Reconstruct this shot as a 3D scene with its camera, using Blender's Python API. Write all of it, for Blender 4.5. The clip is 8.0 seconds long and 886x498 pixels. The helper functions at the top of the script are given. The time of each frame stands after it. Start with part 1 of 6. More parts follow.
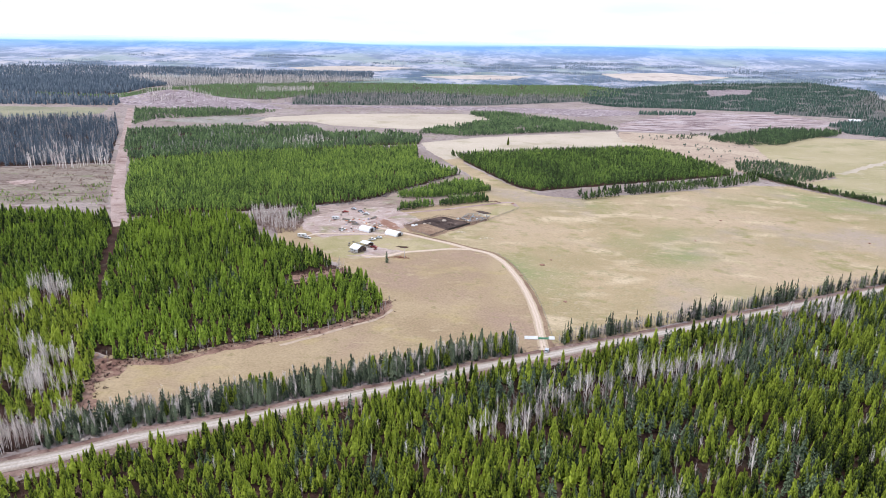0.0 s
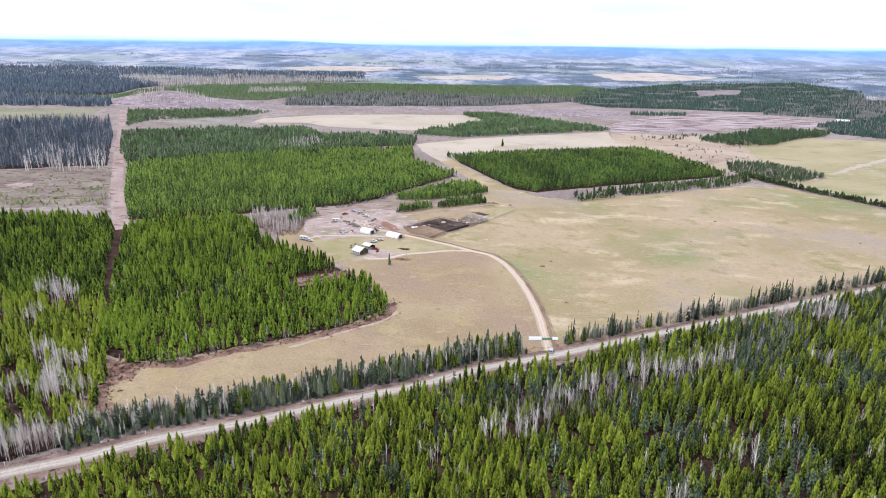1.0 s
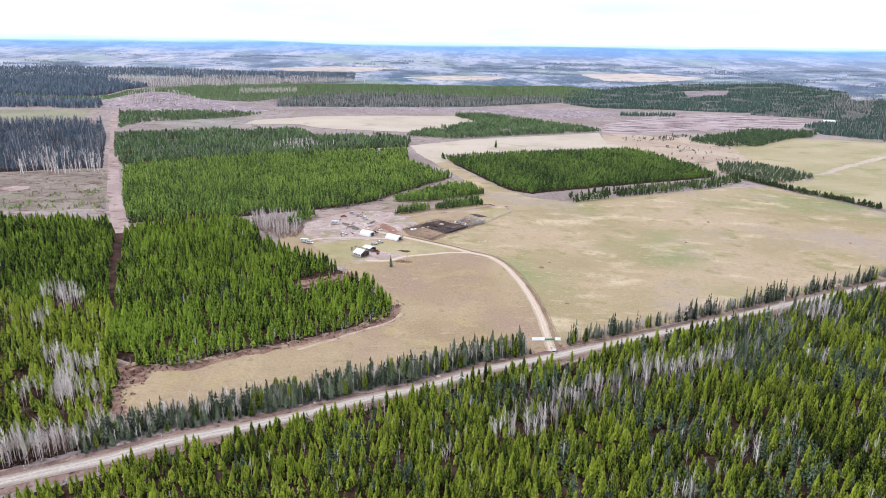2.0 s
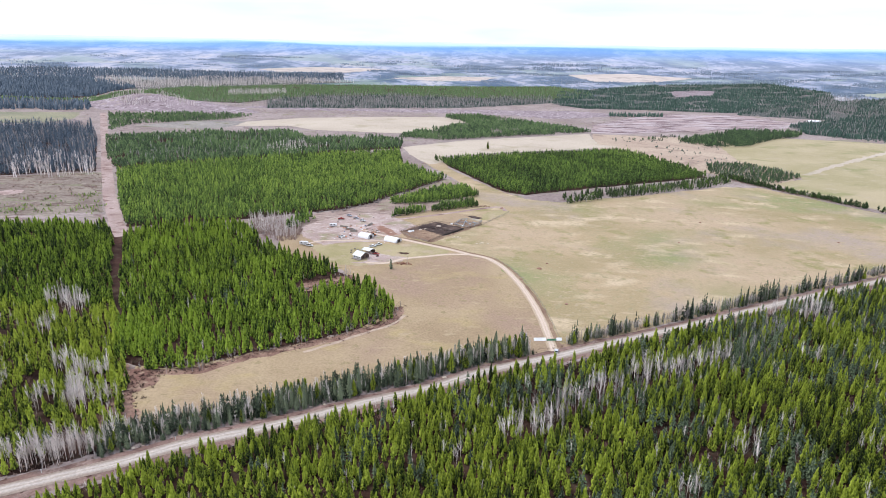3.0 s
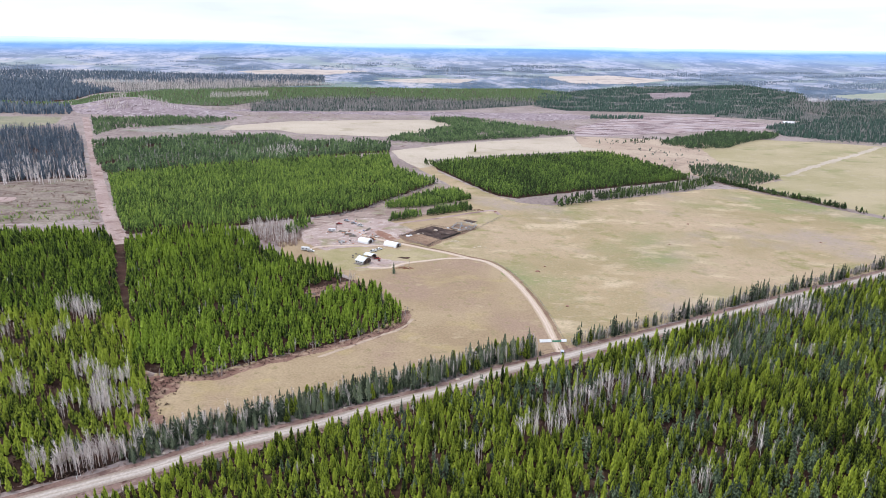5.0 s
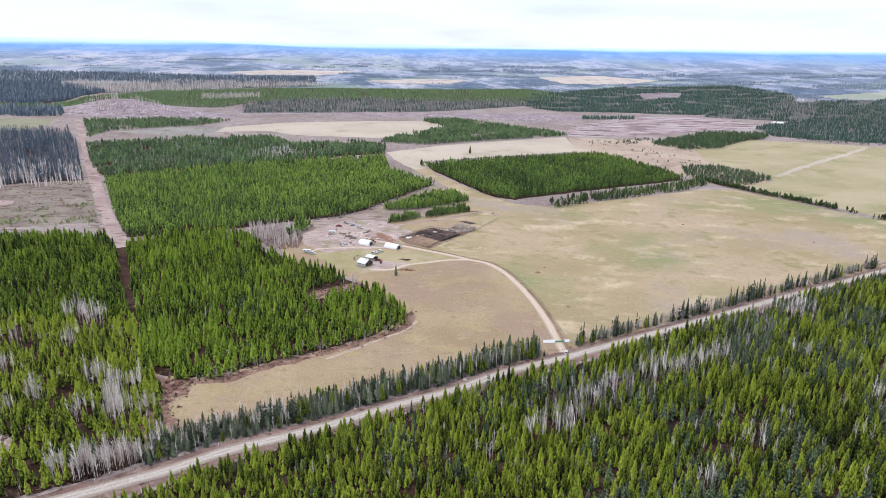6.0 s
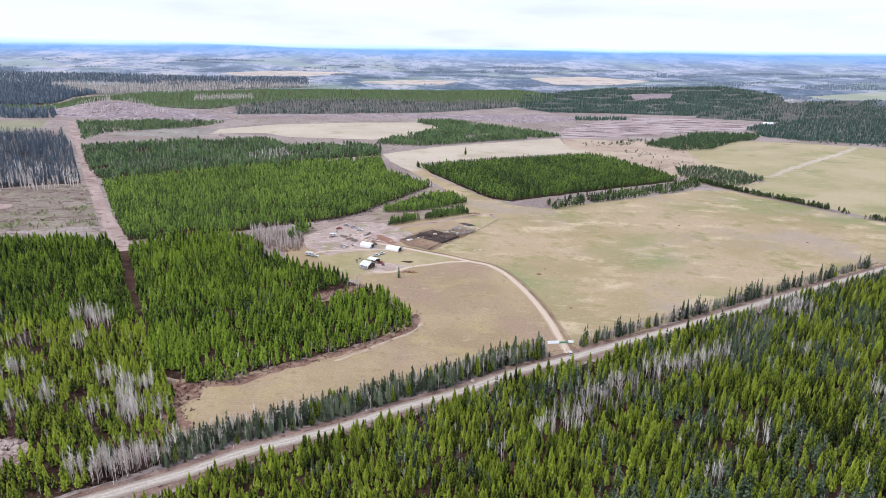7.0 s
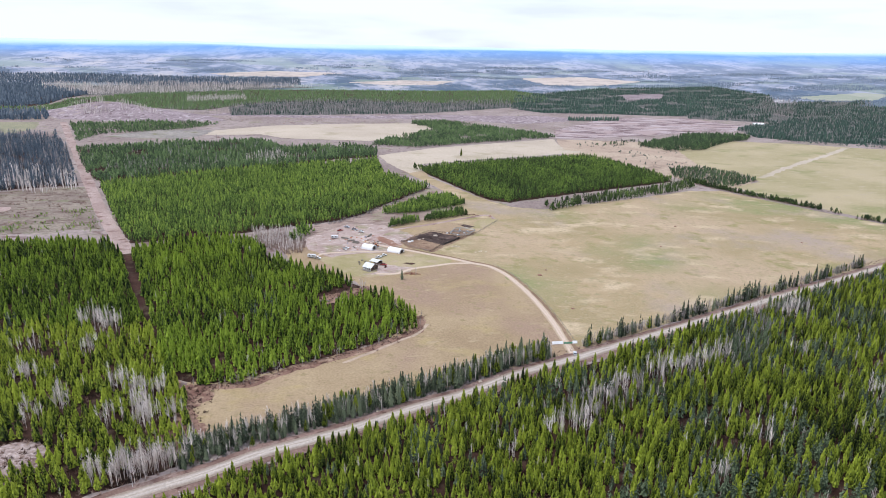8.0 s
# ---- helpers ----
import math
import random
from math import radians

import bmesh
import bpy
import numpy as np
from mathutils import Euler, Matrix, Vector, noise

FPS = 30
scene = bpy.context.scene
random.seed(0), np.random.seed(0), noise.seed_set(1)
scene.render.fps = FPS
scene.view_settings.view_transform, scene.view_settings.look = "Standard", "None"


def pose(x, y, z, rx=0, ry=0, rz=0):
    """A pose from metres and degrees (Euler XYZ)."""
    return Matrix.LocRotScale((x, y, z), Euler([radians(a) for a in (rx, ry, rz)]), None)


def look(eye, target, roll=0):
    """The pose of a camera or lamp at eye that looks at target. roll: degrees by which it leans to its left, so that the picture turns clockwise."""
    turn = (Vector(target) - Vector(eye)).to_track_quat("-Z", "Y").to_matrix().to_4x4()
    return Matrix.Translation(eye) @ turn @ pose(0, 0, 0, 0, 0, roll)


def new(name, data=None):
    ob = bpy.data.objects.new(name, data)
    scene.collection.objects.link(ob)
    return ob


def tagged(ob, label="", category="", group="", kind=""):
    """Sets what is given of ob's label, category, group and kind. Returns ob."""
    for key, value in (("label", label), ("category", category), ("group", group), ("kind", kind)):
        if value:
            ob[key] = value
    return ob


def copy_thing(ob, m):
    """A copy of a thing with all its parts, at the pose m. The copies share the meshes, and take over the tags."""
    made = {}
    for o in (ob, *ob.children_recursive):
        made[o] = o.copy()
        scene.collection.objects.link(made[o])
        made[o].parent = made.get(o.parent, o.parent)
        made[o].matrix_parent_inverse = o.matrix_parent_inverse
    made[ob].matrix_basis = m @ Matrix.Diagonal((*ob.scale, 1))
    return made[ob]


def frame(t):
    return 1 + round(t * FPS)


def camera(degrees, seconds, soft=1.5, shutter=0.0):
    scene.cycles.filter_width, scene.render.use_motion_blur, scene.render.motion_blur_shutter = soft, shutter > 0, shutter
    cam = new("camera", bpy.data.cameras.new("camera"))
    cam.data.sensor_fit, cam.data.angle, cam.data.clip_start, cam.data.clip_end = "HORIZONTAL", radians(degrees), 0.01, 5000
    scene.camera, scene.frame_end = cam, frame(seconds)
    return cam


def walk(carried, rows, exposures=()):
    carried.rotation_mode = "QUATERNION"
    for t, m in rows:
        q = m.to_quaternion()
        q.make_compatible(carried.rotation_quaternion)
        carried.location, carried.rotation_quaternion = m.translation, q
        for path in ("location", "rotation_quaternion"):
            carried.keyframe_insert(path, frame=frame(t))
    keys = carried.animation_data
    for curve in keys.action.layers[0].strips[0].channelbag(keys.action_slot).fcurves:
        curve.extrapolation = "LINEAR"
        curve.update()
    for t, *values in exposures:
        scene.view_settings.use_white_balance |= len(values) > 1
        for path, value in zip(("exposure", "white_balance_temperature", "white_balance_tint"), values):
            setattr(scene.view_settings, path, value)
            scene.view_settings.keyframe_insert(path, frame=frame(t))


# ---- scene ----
# ---- camera and its flight ----
cam = camera(68.99, 8.0, soft=0.65)
PATH = [
    (0, (0.00, 0.00, 135.00), (0.07, 95.45, 105.17), 0.75),
    (0.5, (-3.86, -2.62, 136.68), (-3.01, 92.81, 106.80), 0.76),
    (1, (-7.85, -5.12, 138.30), (-6.26, 90.29, 108.41), 0.78),
    (1.5, (-11.91, -7.48, 139.83), (-9.52, 87.92, 109.94), 0.81),
    (3, (-24.30, -14.06, 144.14), (-19.10, 81.23, 114.27), 0.82),
    (3.5, (-28.51, -16.16, 145.55), (-22.45, 79.10, 115.74), 0.82),
    (4, (-32.67, -18.15, 146.85), (-25.78, 77.05, 117.04), 0.81),
    (4.5, (-36.70, -19.95, 148.16), (-29.01, 75.21, 118.40), 0.82),
    (6, (-49.10, -25.01, 151.96), (-39.13, 69.96, 122.26), 0.82),
    (6.5, (-53.41, -26.58, 153.25), (-42.74, 68.31, 123.55), 0.82),
    (7, (-57.81, -28.09, 154.56), (-46.42, 66.74, 124.92), 0.83),
    (7.5, (-62.27, -29.54, 155.90), (-50.17, 65.21, 126.27), 0.84),
    (8, (-66.75, -30.98, 157.20), (-53.95, 63.67, 127.56), 0.87),
]
walk(cam, [(t, look(eye, target, roll)) for t, eye, target, roll in PATH], [(0, -0.03), (4, -0.11), (8, -0.2)])

# ---- sky and sun ----
SUN_HEIGHT, SUN_TURN = radians(60), radians(285)
world = bpy.data.worlds.new("overcast_sky")
scene.world = world
world.use_nodes = True
wn, wl = world.node_tree.nodes, world.node_tree.links
wn.clear()
sky = wn.new("ShaderNodeTexSky")
sky.sky_type, sky.sun_disc = "NISHITA", False
sky.sun_elevation, sky.sun_rotation = SUN_HEIGHT, SUN_TURN
coord = wn.new("ShaderNodeTexCoord")
squash = wn.new("ShaderNodeMapping")
squash.inputs["Scale"].default_value = (2.2, 2.2, 16.0)
clouds = wn.new("ShaderNodeTexNoise")
clouds.inputs["Scale"].default_value, clouds.inputs["Detail"].default_value = 1.5, 7
cover = wn.new("ShaderNodeValToRGB")
cover.color_ramp.elements[0].position, cover.color_ramp.elements[0].color = 0.37, (0.72, 0.72, 0.72, 1)
cover.color_ramp.elements[1].position, cover.color_ramp.elements[1].color = 0.52, (1, 1, 1, 1)
veil = wn.new("ShaderNodeMix")
veil.data_type = "RGBA"
veil.inputs["B"].default_value = (9.2, 10.1, 12.8, 1)
back = wn.new("ShaderNodeBackground")
back.inputs["Strength"].default_value = 0.121
wout = wn.new("ShaderNodeOutputWorld")
wl.new(coord.outputs["Generated"], squash.inputs["Vector"])
wl.new(squash.outputs["Vector"], clouds.inputs["Vector"])
wl.new(clouds.outputs["Fac"], cover.inputs["Fac"])
wl.new(cover.outputs["Color"], veil.inputs["Factor"])
wl.new(sky.outputs["Color"], veil.inputs["A"])
wl.new(veil.outputs["Result"], back.inputs["Color"])
wl.new(back.outputs["Background"], wout.inputs["Surface"])

sun = new("sun", bpy.data.lights.new("sun", "SUN"))
sun.data.energy, sun.data.angle, sun.data.color = 2.0, radians(10), (1.0, 0.97, 0.965)
sun_way = Vector((math.sin(SUN_TURN) * math.cos(SUN_HEIGHT), math.cos(SUN_TURN) * math.cos(SUN_HEIGHT), math.sin(SUN_HEIGHT)))
sun.matrix_world = look(sun_way * 300, (0, 0, 0))


# ---- materials ----
class Nodes:
    """A node material that is built up step by step."""

    def __init__(self, name, rough=0.9, metal=0.0, specular=0.2):
        self.mat = bpy.data.materials.new(name)
        self.mat.use_nodes = True
        self.n, self.l = self.mat.node_tree.nodes, self.mat.node_tree.links
        self.bsdf = self.n["Principled BSDF"]
        self.bsdf.inputs["Roughness"].default_value = rough
        self.bsdf.inputs["Metallic"].default_value = metal
        self.bsdf.inputs["Specular IOR Level"].default_value = specular
        self.geo = self.n.new("ShaderNodeNewGeometry")

    def noise(self, scale, detail=4, stretch=(1, 1, 1), turn=0.0, rough=0.55):
        m = self.n.new("ShaderNodeMapping")
        m.inputs["Scale"].default_value = stretch
        m.inputs["Rotation"].default_value = (0, 0, turn)
        t = self.n.new("ShaderNodeTexNoise")
        t.inputs["Scale"].default_value, t.inputs["Detail"].default_value = scale, detail
        t.inputs["Roughness"].default_value = rough
        self.l.new(self.geo.outputs["Position"], m.inputs["Vector"])
        self.l.new(m.outputs["Vector"], t.inputs["Vector"])
        return t.outputs["Fac"]

    def attribute(self, name):
        a = self.n.new("ShaderNodeAttribute")
        a.attribute_name = name
        return a.outputs["Fac"]

    def random(self):
        return self.n.new("ShaderNodeObjectInfo").outputs["Random"]

    def math(self, op, a, b):
        m = self.n.new("ShaderNodeMath")
        m.operation = op
        for slot, v in zip(m.inputs, (a, b)):
            if isinstance(v, (int, float)):
                slot.default_value = v
            else:
                self.l.new(v, slot)
        return m.outputs[0]

    def ramp(self, fac, *stops):
        r = self.n.new("ShaderNodeValToRGB")
        e = r.color_ramp.elements
        while len(e) < len(stops):
            e.new(0.5)
        for slot, (at, colour) in zip(e, stops):
            slot.position = at
            slot.color = (*colour, 1) if len(colour) == 3 else colour
        self.l.new(fac, r.inputs["Fac"])
        return r.outputs["Color"]

    def mix(self, fac, a, b, how="MIX"):
        m = self.n.new("ShaderNodeMix")
        m.data_type, m.blend_type = "RGBA", how
        for slot, v in ((m.inputs["Factor"], fac), (m.inputs["A"], a), (m.inputs["B"], b)):
            if isinstance(v, (int, float)):
                slot.default_value = v
            elif isinstance(v, tuple):
                slot.default_value = (*v, 1)
            else:
                self.l.new(v, slot)
        return m.outputs["Result"]

    def bump(self, height, strength=0.4, distance=0.2):
        b = self.n.new("ShaderNodeBump")
        b.inputs["Strength"].default_value, b.inputs["Distance"].default_value = strength, distance
        self.l.new(height, b.inputs["Height"])
        self.l.new(b.outputs["Normal"], self.bsdf.inputs["Normal"])

    def done(self, colour):
        if isinstance(colour, tuple):
            self.bsdf.inputs["Base Color"].default_value = (*colour, 1)
        else:
            self.l.new(colour, self.bsdf.inputs["Base Color"])
        return self.mat


def land(name, *layers, fine=0.8, bump=0.4, rough=0.5):
    """Soil and grass: colours a and b parted by a noise of some scale, layer over layer."""
    m = Nodes(name, 0.95, specular=0.1)
    colour = None
    for scale, low, high, a, b, stretch in layers:
        fac = m.noise(scale, 6, stretch)
        if colour is None:
            colour = m.ramp(fac, (low, a), (high, b))
        else:
            mask = m.ramp(fac, (low, (0, 0, 0)), (high, (1, 1, 1)))
            colour = m.mix(mask, colour, b)
    grain = m.noise(fine, 5)
    colour = m.mix(rough, colour, m.ramp(grain, (0.3, (0.5, 0.5, 0.5)), (0.7, (1.4, 1.4, 1.4))), "MULTIPLY")
    m.bump(grain, bump)
    return m.done(colour)


EVEN = (1, 1, 1)
M_SCRUB = land("scrub_land", (0.010, 0.35, 0.65, (0.262, 0.205, 0.183), (0.37, 0.305, 0.275), EVEN),
               (0.03, 0.56, 0.68, None, (0.27, 0.235, 0.165), EVEN), (0.09, 0.57, 0.67, None, (0.20, 0.135, 0.12), EVEN), fine=0.3)
# Floor browns, darkened further to hold the shade between tree crowns.
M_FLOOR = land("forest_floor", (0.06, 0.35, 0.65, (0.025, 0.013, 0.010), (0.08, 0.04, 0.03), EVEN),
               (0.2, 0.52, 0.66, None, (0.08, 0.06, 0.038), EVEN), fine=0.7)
# Litter browns, likewise with shade under the trees put into the colour.
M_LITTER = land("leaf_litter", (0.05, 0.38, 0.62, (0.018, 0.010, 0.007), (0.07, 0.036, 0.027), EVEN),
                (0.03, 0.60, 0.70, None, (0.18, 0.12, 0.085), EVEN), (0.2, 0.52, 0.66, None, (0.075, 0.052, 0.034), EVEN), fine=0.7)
M_SLASH = land("dry_slash", (0.09, 0.38, 0.62, (0.23, 0.16, 0.14), (0.46, 0.37, 0.33), EVEN), (0.4, 0.50, 0.62, None, (0.50, 0.42, 0.38), (1, 2.5, 1)),
               (0.3, 0.56, 0.66, None, (0.16, 0.10, 0.085), EVEN), fine=1.0, bump=0.8)
M_BACK = land("worn_grass", (0.03, 0.38, 0.62, (0.25, 0.182, 0.15), (0.36, 0.275, 0.23), EVEN), (0.025, 0.53, 0.63, None, (0.25, 0.25, 0.14), EVEN),
              (0.09, 0.55, 0.65, None, (0.20, 0.13, 0.105), (1, 2, 1)), (0.12, 0.58, 0.68, None, (0.44, 0.36, 0.31), (1, 3, 1)), fine=0.9)
M_CLEARING = land("old_clearing", (0.02, 0.38, 0.62, (0.208, 0.160, 0.132), (0.288, 0.240, 0.188), EVEN), (0.03, 0.54, 0.64, None, (0.204, 0.200, 0.120), (1, 2, 1)),
                  (0.08, 0.54, 0.64, None, (0.152, 0.104, 0.088), (1, 2, 1)), (0.12, 0.60, 0.70, None, (0.336, 0.288, 0.232), (1, 2.5, 1)), fine=0.5)
M_OLIVE = land("olive_grass", (0.012, 0.38, 0.62, (0.22, 0.22, 0.14), (0.30, 0.28, 0.18), EVEN), (0.03, 0.55, 0.66, None, (0.30, 0.25, 0.20), (1, 2, 1)), fine=0.3)
M_PASTURE = land("pasture", (0.011, 0.40, 0.60, (0.333, 0.262, 0.143), (0.426, 0.320, 0.194), EVEN),
                 (0.007, 0.49, 0.62, None, (0.252, 0.256, 0.116), EVEN), (0.0055, 0.47, 0.60, None, (0.431, 0.324, 0.211), EVEN), (0.020, 0.53, 0.65, None, (0.515, 0.405, 0.265), (1, 1.8, 1)), (0.045, 0.55, 0.67, None, (0.286, 0.248, 0.115), EVEN),
                 (0.009, 0.55, 0.66, None, (0.368, 0.291, 0.224), EVEN), (0.1, 0.60, 0.72, None, (0.454, 0.350, 0.219), (1, 2, 1)), (0.22, 0.56, 0.66, None, (0.327, 0.275, 0.155), EVEN), (0.3, 0.60, 0.70, None, (0.417, 0.333, 0.220), (1, 1.6, 1)), fine=0.9, rough=0.35)
M_GREENFIELD = land("green_pasture", (0.008, 0.40, 0.60, (0.35, 0.30, 0.165), (0.43, 0.355, 0.22), EVEN),
                    (0.012, 0.53, 0.64, None, (0.288, 0.270, 0.132), (1, 1.6, 1)), (0.05, 0.56, 0.66, None, (0.419, 0.347, 0.232), (1, 2, 1)), fine=0.6, rough=0.3)
M_FARGREEN = land("far_green_field", (0.006, 0.40, 0.60, (0.30, 0.325, 0.25), (0.36, 0.37, 0.30), EVEN), (0.02, 0.55, 0.66, None, (0.40, 0.375, 0.31), EVEN), fine=0.3, rough=0.2)
M_MEADOW = land("dry_meadow", (0.014, 0.40, 0.60, (0.321, 0.234, 0.140), (0.395, 0.298, 0.181), EVEN),
                (0.03, 0.55, 0.66, None, (0.39, 0.30, 0.155), (1, 1.8, 1)), (0.018, 0.46, 0.64, None, (0.330, 0.233, 0.160), EVEN),
                (0.09, 0.60, 0.70, None, (0.401, 0.307, 0.190), (1, 2, 1)), (0.2, 0.58, 0.68, None, (0.296, 0.233, 0.129), EVEN), fine=0.9, rough=0.35)
M_LAWN = land("lawn_grass", (0.03, 0.36, 0.62, (0.30, 0.262, 0.125), (0.405, 0.335, 0.195), EVEN), (0.07, 0.52, 0.64, None, (0.42, 0.33, 0.225), EVEN), fine=0.9, rough=0.35)
M_STRIP = land("cleared_strip", (0.03, 0.35, 0.65, (0.33, 0.235, 0.205), (0.45, 0.345, 0.305), EVEN), (0.08, 0.54, 0.66, None, (0.24, 0.155, 0.13), EVEN), fine=0.9)
M_SAND = land("pale_sand_field", (0.008, 0.35, 0.65, (0.50, 0.425, 0.36), (0.58, 0.50, 0.44), EVEN), (0.02, 0.5, 0.64, None, (0.40, 0.34, 0.30), EVEN), fine=0.3, rough=0.2)
M_STUBBLE = land("stubble_field", (0.008, 0.35, 0.65, (0.45, 0.375, 0.29), (0.53, 0.45, 0.35), EVEN),
                 (0.02, 0.55, 0.68, None, (0.40, 0.34, 0.24), EVEN), fine=0.4, rough=0.25)
M_ROUGH = land("rough_pasture", (0.012, 0.35, 0.65, (0.40, 0.30, 0.225), (0.48, 0.38, 0.28), EVEN),
               (0.03, 0.54, 0.66, None, (0.30, 0.22, 0.17), EVEN), fine=0.3, rough=0.35)
M_BOG = land("bog", (0.02, 0.35, 0.65, (0.25, 0.22, 0.20), (0.33, 0.30, 0.26), EVEN), (0.05, 0.55, 0.7, None, (0.2, 0.19, 0.11), EVEN), fine=0.2)
M_YARD = land("yard_dirt", (0.03, 0.35, 0.65, (0.34, 0.25, 0.215), (0.50, 0.40, 0.35), EVEN),
              (0.05, 0.54, 0.64, None, (0.30, 0.26, 0.165), EVEN), (0.12, 0.56, 0.66, None, (0.55, 0.46, 0.41), (1, 3, 1)), (0.16, 0.58, 0.7, None, (0.27, 0.165, 0.13), EVEN), fine=0.9)
M_EARTH = land("bare_earth", (0.05, 0.35, 0.65, (0.214, 0.135, 0.092), (0.326, 0.23, 0.152), EVEN),
               (0.2, 0.55, 0.68, None, (0.173, 0.10, 0.069), EVEN), fine=0.8)
M_REDBANK = land("red_bank_earth", (0.08, 0.35, 0.65, (0.25, 0.135, 0.095), (0.37, 0.225, 0.165), EVEN), (0.2, 0.55, 0.66, None, (0.44, 0.33, 0.26), EVEN), fine=0.9)
M_VERGE = land("verge_earth", (0.06, 0.35, 0.65, (0.17, 0.105, 0.085), (0.29, 0.195, 0.16), EVEN), (0.15, 0.54, 0.66, None, (0.33, 0.25, 0.21), (1, 1, 1)), (0.3, 0.56, 0.68, None, (0.11, 0.06, 0.048), EVEN), fine=0.9)
M_RIM = land("red_weeds", (0.08, 0.35, 0.65, (0.19, 0.105, 0.08), (0.32, 0.205, 0.15), EVEN), (0.2, 0.54, 0.66, None, (0.36, 0.255, 0.18), EVEN), fine=0.9)
M_MUD = land("corral_mud", (0.12, 0.35, 0.65, (0.045, 0.03, 0.026), (0.085, 0.06, 0.05), EVEN),
             (0.07, 0.50, 0.60, None, (0.14, 0.095, 0.075), EVEN), (0.25, 0.56, 0.7, None, (0.19, 0.145, 0.12), EVEN), fine=1.2)
M_CUT = land("logged_ground", (0.02, 0.35, 0.65, (0.25, 0.195, 0.20), (0.35, 0.285, 0.29), EVEN), (0.06, 0.55, 0.66, None, (0.21, 0.15, 0.14), EVEN), fine=0.15)
M_FARFLOOR = land("far_forest_floor", (0.02, 0.35, 0.65, (0.075, 0.085, 0.075), (0.13, 0.125, 0.11), EVEN), (0.03, 0.58, 0.66, None, (0.27, 0.215, 0.205), (1, 0.5, 1)), fine=0.15)
M_MOUND = land("logged_mound", (0.02, 0.35, 0.65, (0.25, 0.195, 0.20), (0.35, 0.28, 0.285), EVEN), (0.05, 0.55, 0.66, None, (0.46, 0.40, 0.39), (2, 1, 1)),
               (0.09, 0.57, 0.67, None, (0.14, 0.10, 0.10), EVEN), fine=0.2)


def windrows():
    m = Nodes("windrow_land", 0.95, specular=0.1)
    colour = m.ramp(m.noise(0.012, 5), (0.35, (0.16, 0.105, 0.105)), (0.65, (0.24, 0.17, 0.165)))
    rows = m.noise(0.06, 7, (0.2, 1.3, 1), radians(-24), 0.7)
    colour = m.mix(m.ramp(rows, (0.49, (0, 0, 0)), (0.52, (1, 1, 1))), colour, (0.46, 0.385, 0.37))
    colour = m.mix(m.ramp(m.noise(0.02, 5), (0.52, (0, 0, 0)), (0.62, (1, 1, 1))), colour, (0.38, 0.29, 0.27))
    return m.done(colour)


M_PLOUGH = windrows()


def gravel(name, a, b, c):
    m = Nodes(name, 0.92, specular=0.15)
    worn = m.math("ADD", m.attribute("across"), m.math("MULTIPLY", m.noise(0.12, 5), 0.5))
    colour = m.ramp(worn, (0.25, a), (0.5, b), (0.8, a), (1.1, c))
    colour = m.mix(0.5, colour, m.ramp(m.noise(1.2, 5), (0.3, (0.6, 0.6, 0.6)), (0.7, (1.35, 1.35, 1.35))), "MULTIPLY")
    m.bump(m.noise(2.5, 4), 0.4, 0.08)
    return m.done(colour)


M_GRAVEL = gravel("road_gravel", (0.40, 0.34, 0.285), (0.52, 0.455, 0.39), (0.31, 0.245, 0.195))
M_TRACK = gravel("track_dirt", (0.515, 0.405, 0.307), (0.618, 0.50, 0.391), (0.443, 0.34, 0.233))


def leafage(name, dark, mid, light, at=0.12):
    """Needles: each tree has its own tone, each twig its own shade."""
    m = Nodes(name, 0.75, specular=0.25)
    tone = m.math("ADD", m.attribute("tone"), m.math("MULTIPLY", m.noise(0.9, 3), 0.35))
    tone = m.math("ADD", tone, m.math("MULTIPLY", m.geo.outputs["Random Per Island"], 0.25))
    tone = m.math("ADD", tone, m.math("MULTIPLY", m.random(), 0.2))
    colour = m.ramp(m.math("MULTIPLY", tone, 0.625), (at, dark), (0.5, mid), (0.88, light))
    return m.done(colour)


# Near-black low stops put shade inside the crowns into the needle colour.
M_PINE = leafage("pine_needles", (0.005, 0.009, 0.002), (0.055, 0.084, 0.009), (0.34, 0.405, 0.042), 0.26)
M_GREENPINE = leafage("green_pine_needles", (0.006, 0.011, 0.002), (0.043, 0.078, 0.009), (0.265, 0.365, 0.036), 0.27)
M_BLOCKPINE = leafage("block_pine_needles", (0.012, 0.024, 0.005), (0.085, 0.15, 0.024), (0.25, 0.345, 0.05), 0.13)
M_GREYASPEN = leafage("grey_aspen_bark", (0.17, 0.145, 0.14), (0.27, 0.24, 0.225), (0.42, 0.385, 0.36))
M_SPRUCE = leafage("spruce_needles", (0.007, 0.013, 0.007), (0.045, 0.068, 0.034), (0.175, 0.22, 0.122), 0.2)
M_ROADSPRUCE = leafage("roadside_spruce_needles", (0.010, 0.015, 0.008), (0.052, 0.070, 0.038), (0.18, 0.21, 0.12), 0.2)
M_NORTHPINE = leafage("northern_pine_needles", (0.026, 0.046, 0.02), (0.082, 0.14, 0.05), (0.18, 0.25, 0.095), 0.13)
# Bluish needles of distant pines and spruces: the haze is in the colour.
M_FARPINE = leafage("hazed_pine_needles", (0.024, 0.05, 0.04), (0.06, 0.106, 0.074), (0.145, 0.205, 0.132))
M_FARSPRUCE = leafage("hazed_spruce_needles", (0.03, 0.05, 0.066), (0.068, 0.098, 0.128), (0.165, 0.195, 0.22))
# Blue-grey of the farthest trees is haze painted into the needles.
M_FARWOOD = leafage("hazed_wood_needles", (0.11, 0.15, 0.20), (0.15, 0.195, 0.25), (0.21, 0.26, 0.305))
